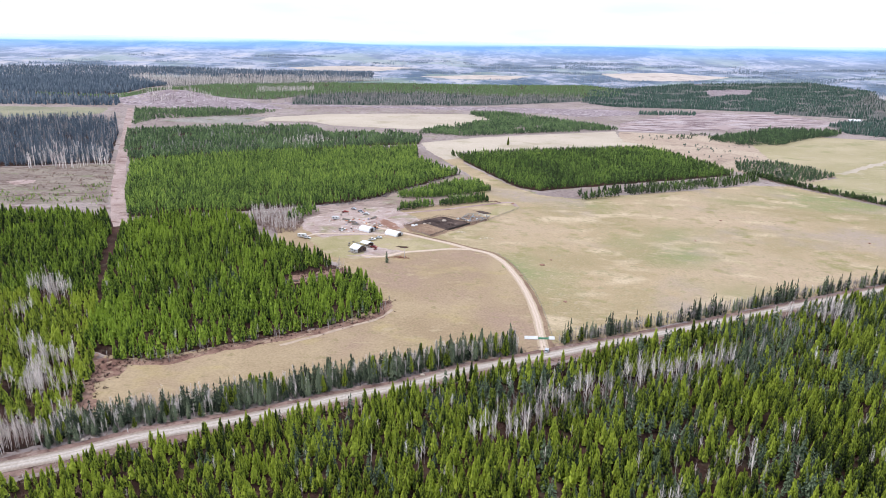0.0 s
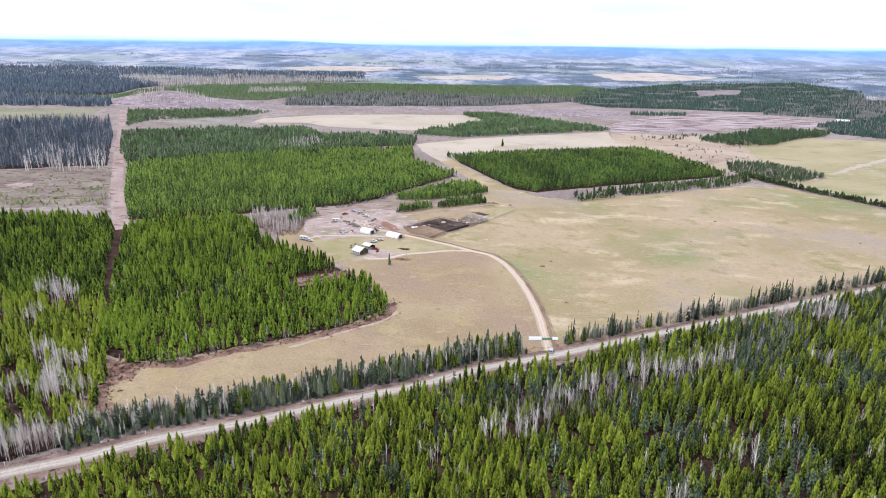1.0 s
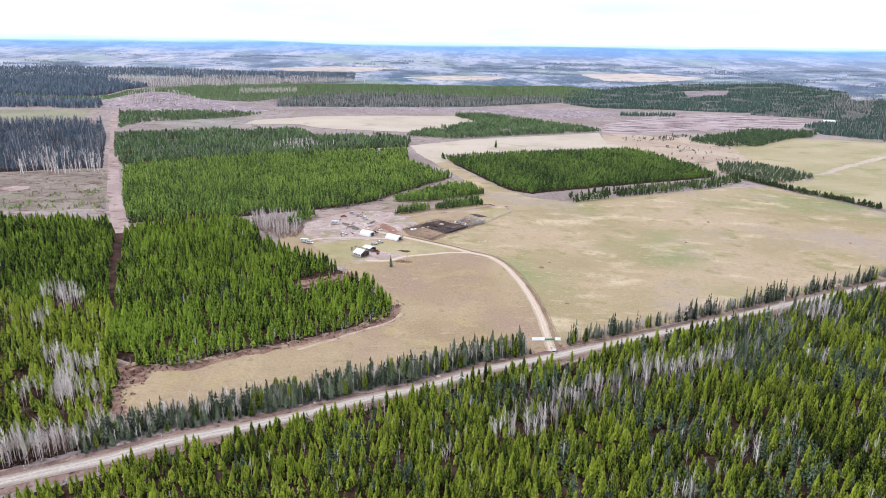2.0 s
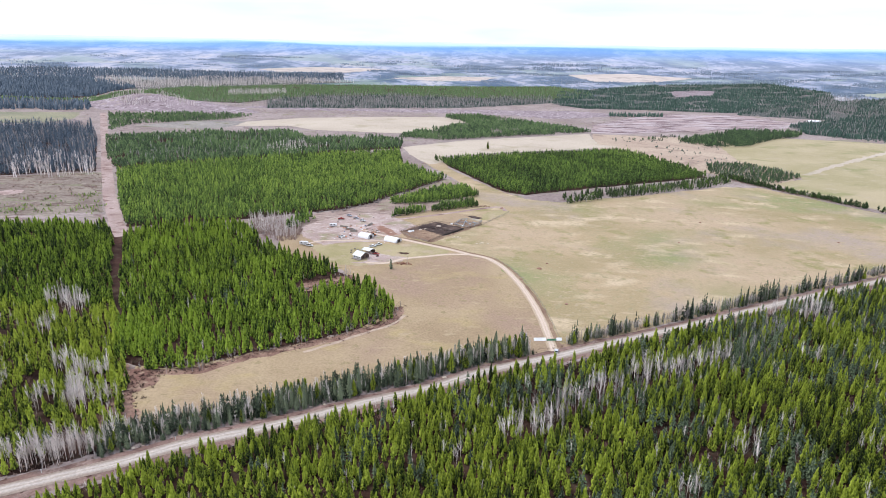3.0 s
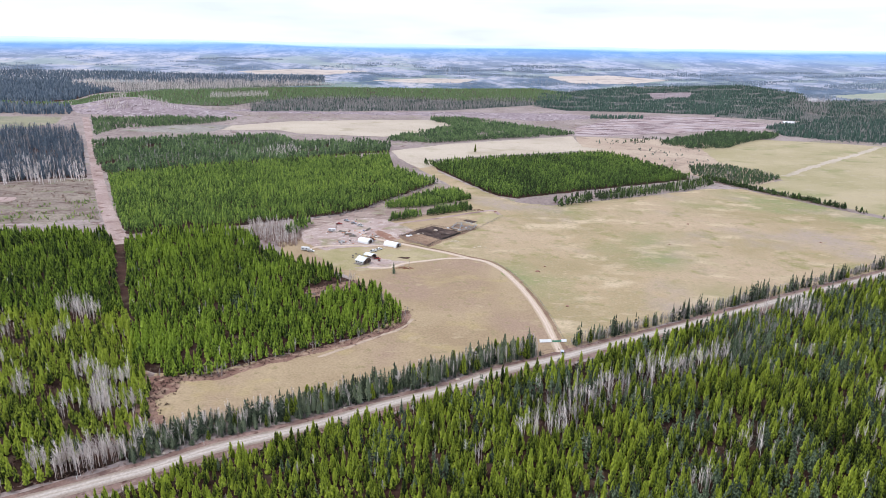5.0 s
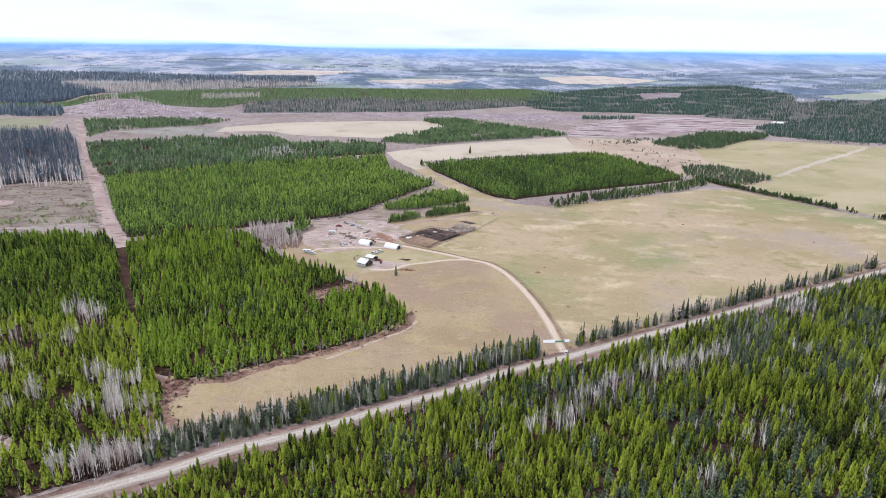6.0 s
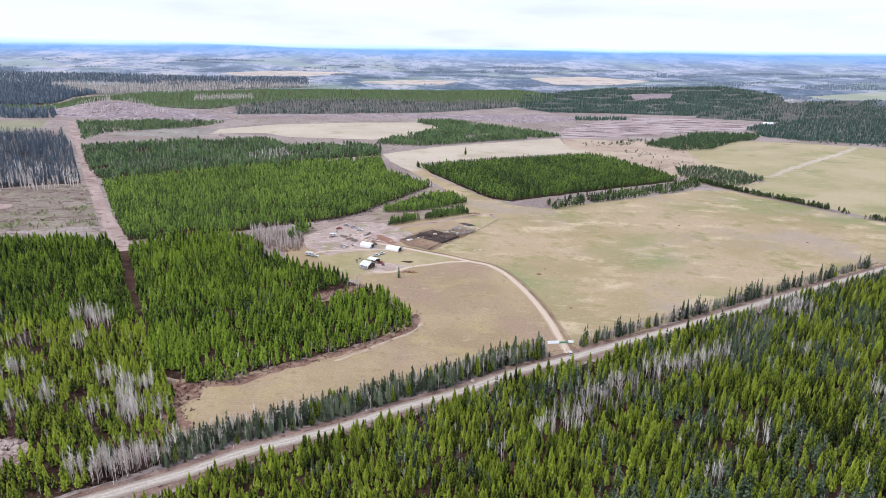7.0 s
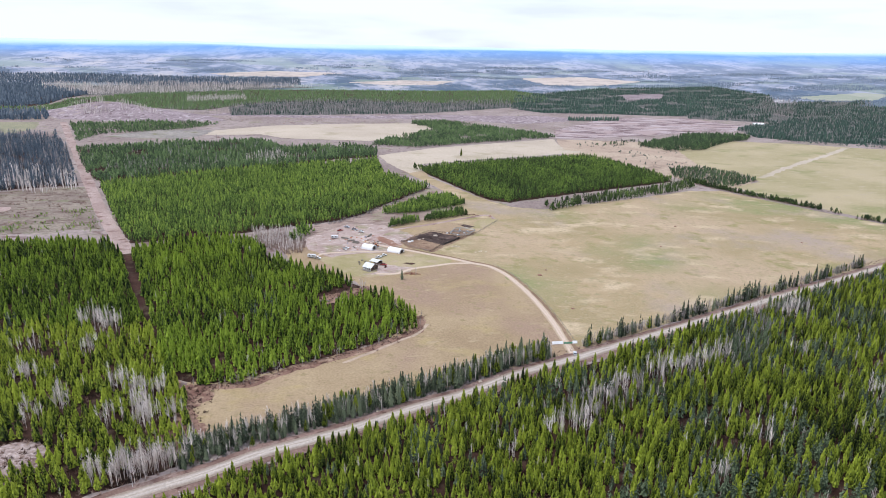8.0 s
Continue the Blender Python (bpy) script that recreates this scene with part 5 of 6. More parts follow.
    q = np.array([road_spot(start + 219 + 330 * u, rng.uniform(7.5, 11.5)) for u in (rng.random() ** 1.2 for k in range(300))])
    q = q[field_of(q, 16, 3.3) > -0.05]
    stand("spruce_stand", q, SPRUCE_NEAR, 9, M_ROADSPRUCE, "row of dark spruces along the pasture", "spruce trees", RNG, tone=(0.0, 0.7), spread=0.35, wide=(0.5, 0.85), tips="kite")
    q = np.array([road_spot(start - 6 + 200 * u, rng.uniform(6.5, 20 - 6 * u)) for u in (rng.random() for k in range(900))])
    stand("brush", q[:600], BUSHES, 1.7, M_GREYASPEN, "grey leafless brush under the roadside trees", "brush", RNG, tone=(-0.3, 0.7), wide=(0.7, 1.4))
    stand("bush_stand", q[600:], SPRUCE_NEAR, 3.6, M_ROADSPRUCE, "low young spruces in the roadside thicket", "spruce trees", RNG, tone=(0.0, 0.7), wide=(1.1, 1.6), tips="kite")
    # brush along both verges
    q = np.array([road_spot(rng.uniform(60, 900), rng.choice((-1, 1)) * rng.uniform(7, 12)) for k in range(1500)])
    stand("brush", q, BUSHES, 1.0, M_BRUSH, "red-brown leafless brush on the verges", "brush", RNG, wide=(0.8, 1.6))


roadside()

q = np.column_stack([RNG.uniform(-228, -190, 420), RNG.uniform(188, 216, 420)])
q = q[inside(q[:, 0], q[:, 1], [(-212, 213), (-207, 216), (-198, 216), (-192, 208), (-191, 197), (-193, 190), (-204, 188), (-222, 190), (-230, 200)])]
stand("brush", q, BUSHES, 0.6, M_BRUSH, "pale dry branches of slash on a clearing", "brush", RNG, tone=(0.3, 1.2), wide=(1.4, 2.8))
edge = bend([(-125, 550), (-86, 570), (-65, 594), (-30, 652), (18, 732)], 1.0)
q = edge[RNG.integers(0, len(edge), 260)] + RNG.normal(0, 2.5, (260, 2))
stand("brush", q, BUSHES, 1.6, M_GREYASPEN, "grey leafless brush along the pine block", "brush", RNG, tone=(-0.2, 0.6), wide=(0.9, 1.6))
stand("brush", np.column_stack([RNG.normal(-28.5, 3.0, 60), RNG.normal(419.5, 1.2, 60)]), BUSHES, 1.0, M_RUST, "rust-red brush beside the farm lane", "brush", RNG, tone=(0.2, 1.0), wide=(0.8, 1.4))
# brush round the bare corner of the meadow
q = np.column_stack([RNG.normal(-145, 4.5, 170), RNG.uniform(208, 262, 170)])
stand("brush", q, BUSHES, 0.9, M_UNDERBRUSH, "red-brown brush at the meadow's bare corner", "brush", RNG, tone=(0, 0.6), wide=(1, 2.2))
# brush along the southern edge of the centre wood
edge_line = bend([(-143, 256), (-123, 260), (-104, 274), (-82, 286), (-59, 300), (-36, 319), (-30, 342)], 1.0)
q = edge_line[RNG.integers(0, len(edge_line), 520)] + RNG.normal(0, 2.4, (520, 2))
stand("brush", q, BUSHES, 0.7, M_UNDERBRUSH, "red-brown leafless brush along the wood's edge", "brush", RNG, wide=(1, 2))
q = edge_line[RNG.integers(0, len(edge_line), 60)] + RNG.normal(0, 2.0, (60, 2))
stand("aspen_stand", q, ASPEN_NEAR, 5, M_GREYASPEN, "young bare aspens along the wood's edge", "bare trees", RNG)


# ---- the farm ----
def plain(name, colour, rough=0.6, metal=0.0, dirt=0.35, scale=1.5):
    """Paint, metal or cloth with weather stains."""
    m = Nodes(name, rough, metal, 0.4)
    stain = m.ramp(m.noise(scale, 5), (0.35, (1 - dirt, 1 - dirt, 1 - dirt * 1.1)), (0.65, (1.05, 1.05, 1.05)))
    return m.done(m.mix(1.0, colour, stain, "MULTIPLY"))


M_ROOF = plain("white_metal_roof", (0.80, 0.81, 0.80), 0.45, 0.0, 0.25, 0.5)
M_WOOD = plain("brown_siding", (0.11, 0.075, 0.055), 0.85)
M_SIDING = plain("white_siding", (0.80, 0.80, 0.78), 0.6, 0.0, 0.12, 0.6)
M_GREYWOOD = plain("weathered_wood", (0.30, 0.26, 0.22), 0.9)
M_DARKWOOD = plain("dark_wet_wood", (0.07, 0.055, 0.048), 0.9)
M_GLASS = plain("dark_glass", (0.02, 0.025, 0.03), 0.1, 0.0, 0.1)
M_TARP = plain("white_tarp", (0.9, 0.9, 0.88), 0.6, 0.0, 0.06, 0.4)
M_BLUE = plain("blue_tarp", (0.16, 0.26, 0.45), 0.6)
M_WHITE = plain("white_paint", (0.78, 0.78, 0.76), 0.35, 0.0, 0.2)
M_GREYCAR = plain("grey_paint", (0.55, 0.58, 0.62), 0.3, 0.3, 0.2)
M_BLACK = plain("black_rubber", (0.02, 0.02, 0.02), 0.85)
M_RED = plain("red_paint", (0.35, 0.05, 0.04), 0.4)
M_ORANGE = plain("orange_paint", (0.55, 0.16, 0.05), 0.5)
M_STEEL = plain("galvanised_steel", (0.42, 0.46, 0.48), 0.45, 0.6)
M_GREEN = plain("green_gate_paint", (0.16, 0.42, 0.27), 0.45)
M_STRAW = plain("pale_straw", (0.56, 0.47, 0.34), 0.95)
M_STONE = plain("pale_boulder", (0.55, 0.45, 0.36), 0.9)


def box(bm, x0, x1, y0, y1, z0, z1, bevel=0.0):
    """Adds a box, with bevelled edges if wished."""
    v = [bm.verts.new((x, y, z)) for z in (z0, z1) for y in (y0, y1) for x in (x0, x1)]
    fs = [bm.faces.new([v[i] for i in q]) for q in ((0, 2, 3, 1), (4, 5, 7, 6), (0, 1, 5, 4), (2, 6, 7, 3), (0, 4, 6, 2), (1, 3, 7, 5))]
    if bevel:
        bmesh.ops.bevel(bm, geom=list({e for f in fs for e in f.edges}), offset=bevel, segments=2, affect="EDGES", clamp_overlap=True)
    return bm


def slab(profile, y0, y1, bevel=0.0):
    """A side outline (x, z) drawn out from y0 to y1."""
    bm = bmesh.new()
    a = [bm.verts.new((x, y0, z)) for x, z in profile]
    b = [bm.verts.new((x, y1, z)) for x, z in profile]
    bm.faces.new(a)
    bm.faces.new(b[::-1])
    n = len(a)
    for i in range(n):
        bm.faces.new((a[i], b[i], b[(i + 1) % n], a[(i + 1) % n])[::-1])
    bmesh.ops.recalc_face_normals(bm, faces=bm.faces)
    if bevel:
        bmesh.ops.bevel(bm, geom=list(bm.edges), offset=bevel, segments=2, affect="EDGES", clamp_overlap=True)
    return bm


def boxed(*dims, bevel=0.0):
    return box(bmesh.new(), *dims, bevel=bevel)


def rod(a, b, r, sides=6):
    """A bar from a to b."""
    bm = bmesh.new()
    a, b = Vector(a), Vector(b)
    m = Matrix.Translation((a + b) / 2) @ (b - a).to_track_quat("Z", "Y").to_matrix().to_4x4()
    bmesh.ops.create_cone(bm, cap_ends=True, segments=sides, radius1=r, radius2=r, depth=(b - a).length, matrix=m)
    return bm


def put(root, x, y, turn=0.0, up=0.25):
    root.matrix_basis = pose(x, y, float(lie(x, y)) + up, 0, 0, turn)
    return root


def wheels(root, spots, radius, width):
    for x, y in spots:
        tyre = part("wheel", rod((x, y - width / 2, radius), (x, y + width / 2, radius), radius, 14), M_BLACK, root, "black rubber wheel")
        part("rim", rod((x, y - width / 2 - 0.01, radius), (x, y + width / 2 + 0.01, radius), radius * 0.55, 10), M_STEEL, tyre)


def pickup(x, y, turn, mat, label):
    root = tagged(new("pickup_truck"), label, "pickup truck", "vehicles in the yard")
    part("body", slab([(-2.7, 0.45), (2.7, 0.45), (2.75, 0.75), (2.65, 1.05), (1.2, 1.12), (-2.7, 1.12)], -0.95, 0.95, 0.05), mat, root)
    part("cab", slab([(-0.75, 1.12), (1.25, 1.12), (0.65, 1.85), (-0.6, 1.85)], -0.85, 0.85, 0.06), mat, root)
    part("windscreen", slab([(0.78, 1.72), (1.24, 1.17), (1.27, 1.19), (0.81, 1.74)], -0.75, 0.75), M_GLASS, root, "dark windscreen")
    for side in (-1, 1):
        part("side_window", slab([(-0.6, 1.25), (0.95, 1.25), (0.55, 1.75), (-0.5, 1.75)], side * 0.86 - 0.012, side * 0.86 + 0.012), M_GLASS, root, "dark side window")
        part("headlight", boxed(2.66, 2.76, side * 0.7 - 0.15, side * 0.7 + 0.15, 0.75, 0.92), M_STEEL, root)
    part("cargo_bed", boxed(-2.6, -0.85, -0.8, 0.8, 1.115, 1.13), M_BLACK, root, "dark open cargo bed")
    wheels(root, [(1.75, -0.9), (1.75, 0.9), (-1.65, -0.9), (-1.65, 0.9)], 0.4, 0.28)
    return put(root, x, y, turn)


def estate_car(x, y, turn):
    root = tagged(new("car"), "white car with dark windows parked at the farm gate", "car")
    part("body", slab([(-2.3, 0.35), (2.3, 0.35), (2.35, 0.7), (2.2, 0.95), (1.1, 1.05), (-2.3, 1.05)], -0.92, 0.92, 0.06), M_WHITE, root)
    part("cabin", slab([(-2.15, 1.05), (1.15, 1.05), (0.4, 1.62), (-1.9, 1.62)], -0.82, 0.82, 0.06), M_GREYCAR, root, "pale roof and pillars")
    part("windscreen", slab([(0.5, 1.56), (1.12, 1.09), (1.15, 1.11), (0.53, 1.58)], -0.72, 0.72), M_GLASS, root, "dark windscreen")
    part("rear_window", slab([(-2.17, 1.1), (-1.95, 1.56), (-1.98, 1.58), (-2.2, 1.12)], -0.72, 0.72), M_GLASS, root, "dark rear window")
    for side in (-1, 1):
        part("side_window", slab([(-1.95, 1.12), (0.85, 1.12), (0.3, 1.55), (-1.75, 1.55)], side * 0.83 - 0.012, side * 0.83 + 0.012), M_GLASS, root, "dark side window")
        part("tail_light", boxed(-2.34, -2.28, side * 0.75 - 0.1, side * 0.75 + 0.1, 0.75, 0.95), M_RED, root, "red tail light")
        part("headlight", boxed(2.24, 2.34, side * 0.7 - 0.15, side * 0.7 + 0.15, 0.68, 0.84), M_WHITE, root)
    wheels(root, [(1.45, -0.86), (1.45, 0.86), (-1.4, -0.86), (-1.4, 0.86)], 0.34, 0.24)
    return put(root, x, y, turn, 0.42)


def quad_bike(x, y, turn):
    root = tagged(new("quad_bike"), "small red quad bike beside the house", "quad bike")
    part("body", slab([(-0.9, 0.45), (0.9, 0.45), (0.95, 0.75), (0.2, 0.95), (-0.9, 0.85)], -0.35, 0.35, 0.05), M_RED, root)
    part("seat", boxed(-0.7, 0.1, -0.2, 0.2, 0.88, 1.0, bevel=0.04), M_BLACK, root, "black seat")
    part("handlebar", rod((0.45, -0.4, 1.15), (0.45, 0.4, 1.15), 0.03), M_BLACK, root)
    wheels(root, [(0.7, -0.5), (0.7, 0.5), (-0.65, -0.5), (-0.65, 0.5)], 0.3, 0.25)
    return put(root, x, y, turn)


def pitched_roof(root, x0, x1, half, eave, ridge, mat, name="roof"):
    """Two roof sheets on a ridge along x, with thickness and standing seams."""
    for side in (-1, 1):
        bm = bmesh.new()
        a = [(x0, 0, ridge), (x1, 0, ridge), (x1, side * half, eave), (x0, side * half, eave)]
        lo = [bm.verts.new(p) for p in a]
        hi = [bm.verts.new((p[0], p[1], p[2] + 0.12)) for p in a]
        bm.faces.new(lo)
        bm.faces.new(hi)
        for i in range(4):
            bm.faces.new((lo[i], lo[(i + 1) % 4], hi[(i + 1) % 4], hi[i]))
        bmesh.ops.recalc_face_normals(bm, faces=bm.faces)
        sheet = part(name, bm, mat, root, "white sheet metal roof")
        n = int((x1 - x0) / 0.9)
        for k in range(1, n):
            x = x0 + (x1 - x0) * k / n
            part("seam", rod((x, side * 0.05, ridge + 0.13), (x, side * half, eave + 0.13), 0.025, 4), mat, sheet)


def house(x, y, turn):
    root = tagged(new("house"), "low white farmhouse with dark gables and white metal roof", "house")
    for y0 in (-4.0, 3.8):
        part("wall", boxed(-5.6, 5.6, y0, y0 + 0.2, 0, 2.5), M_SIDING, root)
    for x0 in (-5.6, 5.4):
        part("gable_wall", slab([(-3.8, 0), (3.8, 0), (3.8, 2.5), (0, 4.45), (-3.8, 2.5)], x0, x0 + 0.2), M_WOOD, root, "dark brown gable wall").matrix_local = pose(0, 0, 0, 0, 0, 0) @ Matrix(((0, 1, 0, 0), (1, 0, 0, 0), (0, 0, 1, 0), (0, 0, 0, 1)))
    pitched_roof(root, -6.3, 6.3, 4.7, 2.2, 4.6, M_ROOF)
    for wx in (-4.1, -1.5, 3.6):
        win = part("window", boxed(wx - 0.65, wx + 0.65, -4.06, -4.01, 1.0, 2.1), M_DARKWOOD, root, "dark window frame")
        for k in (-1, 1):
            part("pane", boxed(wx + k * 0.3 - 0.26, wx + k * 0.3 + 0.26, -4.085, -4.065, 1.08, 2.02), M_GLASS, win)
    door = part("door", boxed(0.8, 1.75, -4.06, -4.01, 0.05, 2.1), M_GREYWOOD, root, "grey wooden door")
    part("door_handle", rod((1.62, -4.14, 1.05), (1.62, -4.06, 1.05), 0.03), M_STEEL, door)
    for wy in (-1.6, 1.6):
        win = part("window", boxed(5.61, 5.66, wy - 0.8, wy + 0.8, 0.9, 2.1), M_DARKWOOD, root, "dark window frame")
        part("pane", boxed(5.665, 5.685, wy - 0.7, wy + 0.7, 1.0, 2.0), M_GLASS, win)
    part("porch_deck", boxed(-5.6, 5.6, -6.2, -4.02, 0.05, 0.3), M_GREYWOOD, root, "grey wooden porch deck")
    part("chimney", boxed(-2.2, -1.7, 0.8, 1.3, 3.6, 5.3), M_STEEL, root, "steel chimney")
    put(root, x, y, turn)
    root.matrix_basis = root.matrix_basis @ Matrix.Diagonal((0.68, 1.05, 1, 1))
    return root


def carport(x, y, turn):
    root = tagged(new("carport"), "open carport with white roof beside the house", "carport")
    for px in (-3.6, 0, 3.6):
        for py in (-2.8, 2.8):
            part("post", boxed(px - 0.09, px + 0.09, py - 0.09, py + 0.09, 0, 2.4), M_DARKWOOD, root)
    part("back_wall", boxed(-3.8, 3.8, 2.9, 3.05, 0, 2.4), M_WOOD, root)
    pitched_roof(root, -4.0, 4.0, 3.3, 2.4, 3.4, M_ROOF)
    return put(root, x, y, turn)


def hoop_shelter(x, y, turn, long, half, high, label, end_mat):
    """An arched shelter of white cloth over steel hoops."""
    root = tagged(new("hoop_shelter"), label, "shelter", "white shelters in the yard")
    arc = [(half * math.cos(a), high * math.sin(a) ** 0.8) for a in np.linspace(0, math.pi, 15)]
    n = max(3, int(long / 2))
    bm = bmesh.new()
    rows = []
    for k in range(n * 2 + 1):
        xx = -long / 2 + long * k / (n * 2)
        sag = 0.06 if k % 2 else 0.0
        rows.append([bm.verts.new((xx, yy * (1 - sag / half), zz - sag)) for yy, zz in arc])
    for a, b in zip(rows, rows[1:]):
        for i in range(len(arc) - 1):
            bm.faces.new((a[i], b[i], b[i + 1], a[i + 1]))
    bmesh.ops.recalc_face_normals(bm, faces=bm.faces)
    part("cover", bm, M_TARP, root, "taut white tarpaulin cover")
    for end in (-1, 1):
        bm = bmesh.new()
        rim = [bm.verts.new((end * (long / 2 - 0.1), yy * 0.97, zz * 0.97)) for yy, zz in arc]
        face = bm.faces.new(rim)
        bmesh.ops.solidify(bm, geom=[face], thickness=0.05)
        wall = part("end_wall", bm, end_mat if end < 0 else M_TARP, root)
        part("door", boxed(end * (long / 2) - 0.08 + 0.02 * end, end * (long / 2) + 0.08, -half * 0.4, half * 0.4, 0.02, high * 0.7), M_DARKWOOD, wall, "dark doorway flap")
    for k in range(n + 1):
        xx = -long / 2 + 0.15 + (long - 0.3) * k / n
        hoop = bmesh.new()
        ring = [[hoop.verts.new((xx + dx, yy * q, zz * q)) for yy, zz in arc] for dx, q in ((-0.04, 0.95), (0.04, 0.95), (0.0, 0.92))]
        for p, q in ((0, 1), (1, 2), (2, 0)):
            for i in range(len(arc) - 1):
                hoop.faces.new((ring[p][i], ring[q][i], ring[q][i + 1], ring[p][i + 1]))
        part("hoop", hoop, M_STEEL, root)
    return put(root, x, y, turn)


def trailer(x, y, turn, long, label):
    root = tagged(new("camper_trailer"), label, "trailer", "vehicles in the yard")
    part("body", slab([(-long / 2, 0.55), (long / 2 - 0.3, 0.55), (long / 2, 1.2), (long / 2 - 0.25, 2.75), (-long / 2, 2.75)], -1.15, 1.15, 0.08), M_WHITE, root)
    part("stripe", boxed(-long / 2 + 0.1, long / 2 - 0.4, -1.162, -1.155, 1.1, 1.35), M_GREYCAR, root, "grey stripe")
    for wx in (-long * 0.25, long * 0.18):
        part("window", boxed(wx - 0.55, wx + 0.55, -1.17, -1.155, 1.55, 2.2), M_GLASS, root, "dark window")
    part("door", boxed(-0.4, 0.35, -1.17, -1.155, 0.6, 2.4), M_WHITE, root)
    part("drawbar", rod((long / 2, 0, 0.5), (long / 2 + 1.3, 0, 0.5), 0.06), M_STEEL, root)
    wheels(root, [(-0.5, -1.0), (-0.5, 1.0), (0.4, -1.0), (0.4, 1.0)], 0.36, 0.22)
    return put(root, x, y, turn)


def tractor(x, y, turn):
    root = tagged(new("tractor"), "orange tractor standing in the dirt yard", "tractor")
    part("bonnet", boxed(0.2, 2.0, -0.4, 0.4, 0.8, 1.5, bevel=0.08), M_ORANGE, root)
    part("cab", boxed(-0.9, 0.3, -0.65, 0.65, 1.0, 2.6, bevel=0.06), M_GLASS, root, "dark glazed cab")
    part("roof", boxed(-1.0, 0.4, -0.75, 0.75, 2.6, 2.75, bevel=0.04), M_ORANGE, root)
    wheels(root, [(-0.6, -0.85), (-0.6, 0.85)], 0.8, 0.4)
    wheels(root, [(1.5, -0.7), (1.5, 0.7)], 0.45, 0.3)
    return put(root, x, y, turn)


def log_pile(x, y, turn, count, long, label):
    root = tagged(new("log_pile"), label, "logs", "log piles")
    rng = random.Random(count)
    row, k, level = count, 0, 0
    while row > 0 and k < 40:
        for i in range(row):
            yy = (i - row / 2) * 0.42 + rng.uniform(-0.04, 0.04)
            part("log", rod((-long / 2 + rng.uniform(-0.5, 0.5), yy, 0.2 + level * 0.36), (long / 2 + rng.uniform(-0.5, 0.5), yy, 0.2 + level * 0.36), 0.2, 7), M_GREYWOOD, root)
            k += 1
        row, level = row - 2, level + 1
    return put(root, x, y, turn)


def boulder(x, y, size, seed, label, mat, up=0.2):
    r = random.Random(seed)
    bm = bmesh.new()
    bmesh.ops.create_icosphere(bm, subdivisions=2, radius=1)
    for v in bm.verts:
        v.co *= 1 + 0.35 * noise.noise(v.co * 1.3 + Vector((seed, 0, 0)))
        v.co.z *= 0.55
        v.co *= size
    me = bpy.data.meshes.new("boulder")
    bm.to_mesh(me)
    bm.free()
    me.materials.append(mat)
    return put(tagged(new("boulder", me), label, "boulder", "boulders"), x, y, r.uniform(0, 360), up)


def fence(points, rails, high, mat, label, gap=3.0, group="pen fences", thick=0.09):
    """Posts and rails along a line."""
    line = [Vector(p) for p in points]
    root = tagged(new("fence"), label, "fence", group)
    base = float(lie(line[0].x, line[0].y)) + 0.2
    root.location = (line[0].x, line[0].y, base)
    spots = []
    for a, b in zip(line, line[1:]):
        n = max(1, round((b - a).length / gap))
        spots += [a.lerp(b, k / n) for k in range(n)]
    spots.append(line[-1])
    local = [Vector((p.x - line[0].x, p.y - line[0].y, float(lie(p.x, p.y)) + 0.2 - base)) for p in spots]
    for p in local:
        part("post", rod(p - Vector((0, 0, 0.3)), p + Vector((0, 0, high + 0.15)), thick, 6), mat, root)
    for a, b in zip(local, local[1:]):
        for k in range(rails):
            up = Vector((0, 0, high * (k + 1) / rails))
            part("rail", rod(a + up, b + up, thick * 0.75, 5), mat, root)
    return root


def feed_bunk(a, b):
    """A made-up long low trough of dark planks between two places, standing for a fence's shadow."""
    root = tagged(new("feed_bunk"), "long low trough of dark planks, added for a fence's shadow", "feed bunk")
    a, b = Vector(a), Vector(b)
    long, mid = (b - a).length, (a + b) / 2
    part("floor_board", boxed(-long / 2, long / 2, -0.55, 0.55, 0.25, 0.33), M_DARKWOOD, root)
    for side in (-1, 1):
        part("side_board", boxed(-long / 2, long / 2, side * 0.6 - 0.05, side * 0.6 + 0.05, 0.2, 0.95, bevel=0.015), M_DARKWOOD, root)
    for k in range(12):
        x = -long / 2 + 0.1 + (long - 0.2) * k / 11
        part("brace", boxed(x - 0.07, x + 0.07, -0.72, 0.72, 0.0, 0.24), M_GREYWOOD, root)
    return put(root, mid.x, mid.y, math.degrees(math.atan2(b.y - a.y, b.x - a.x)))


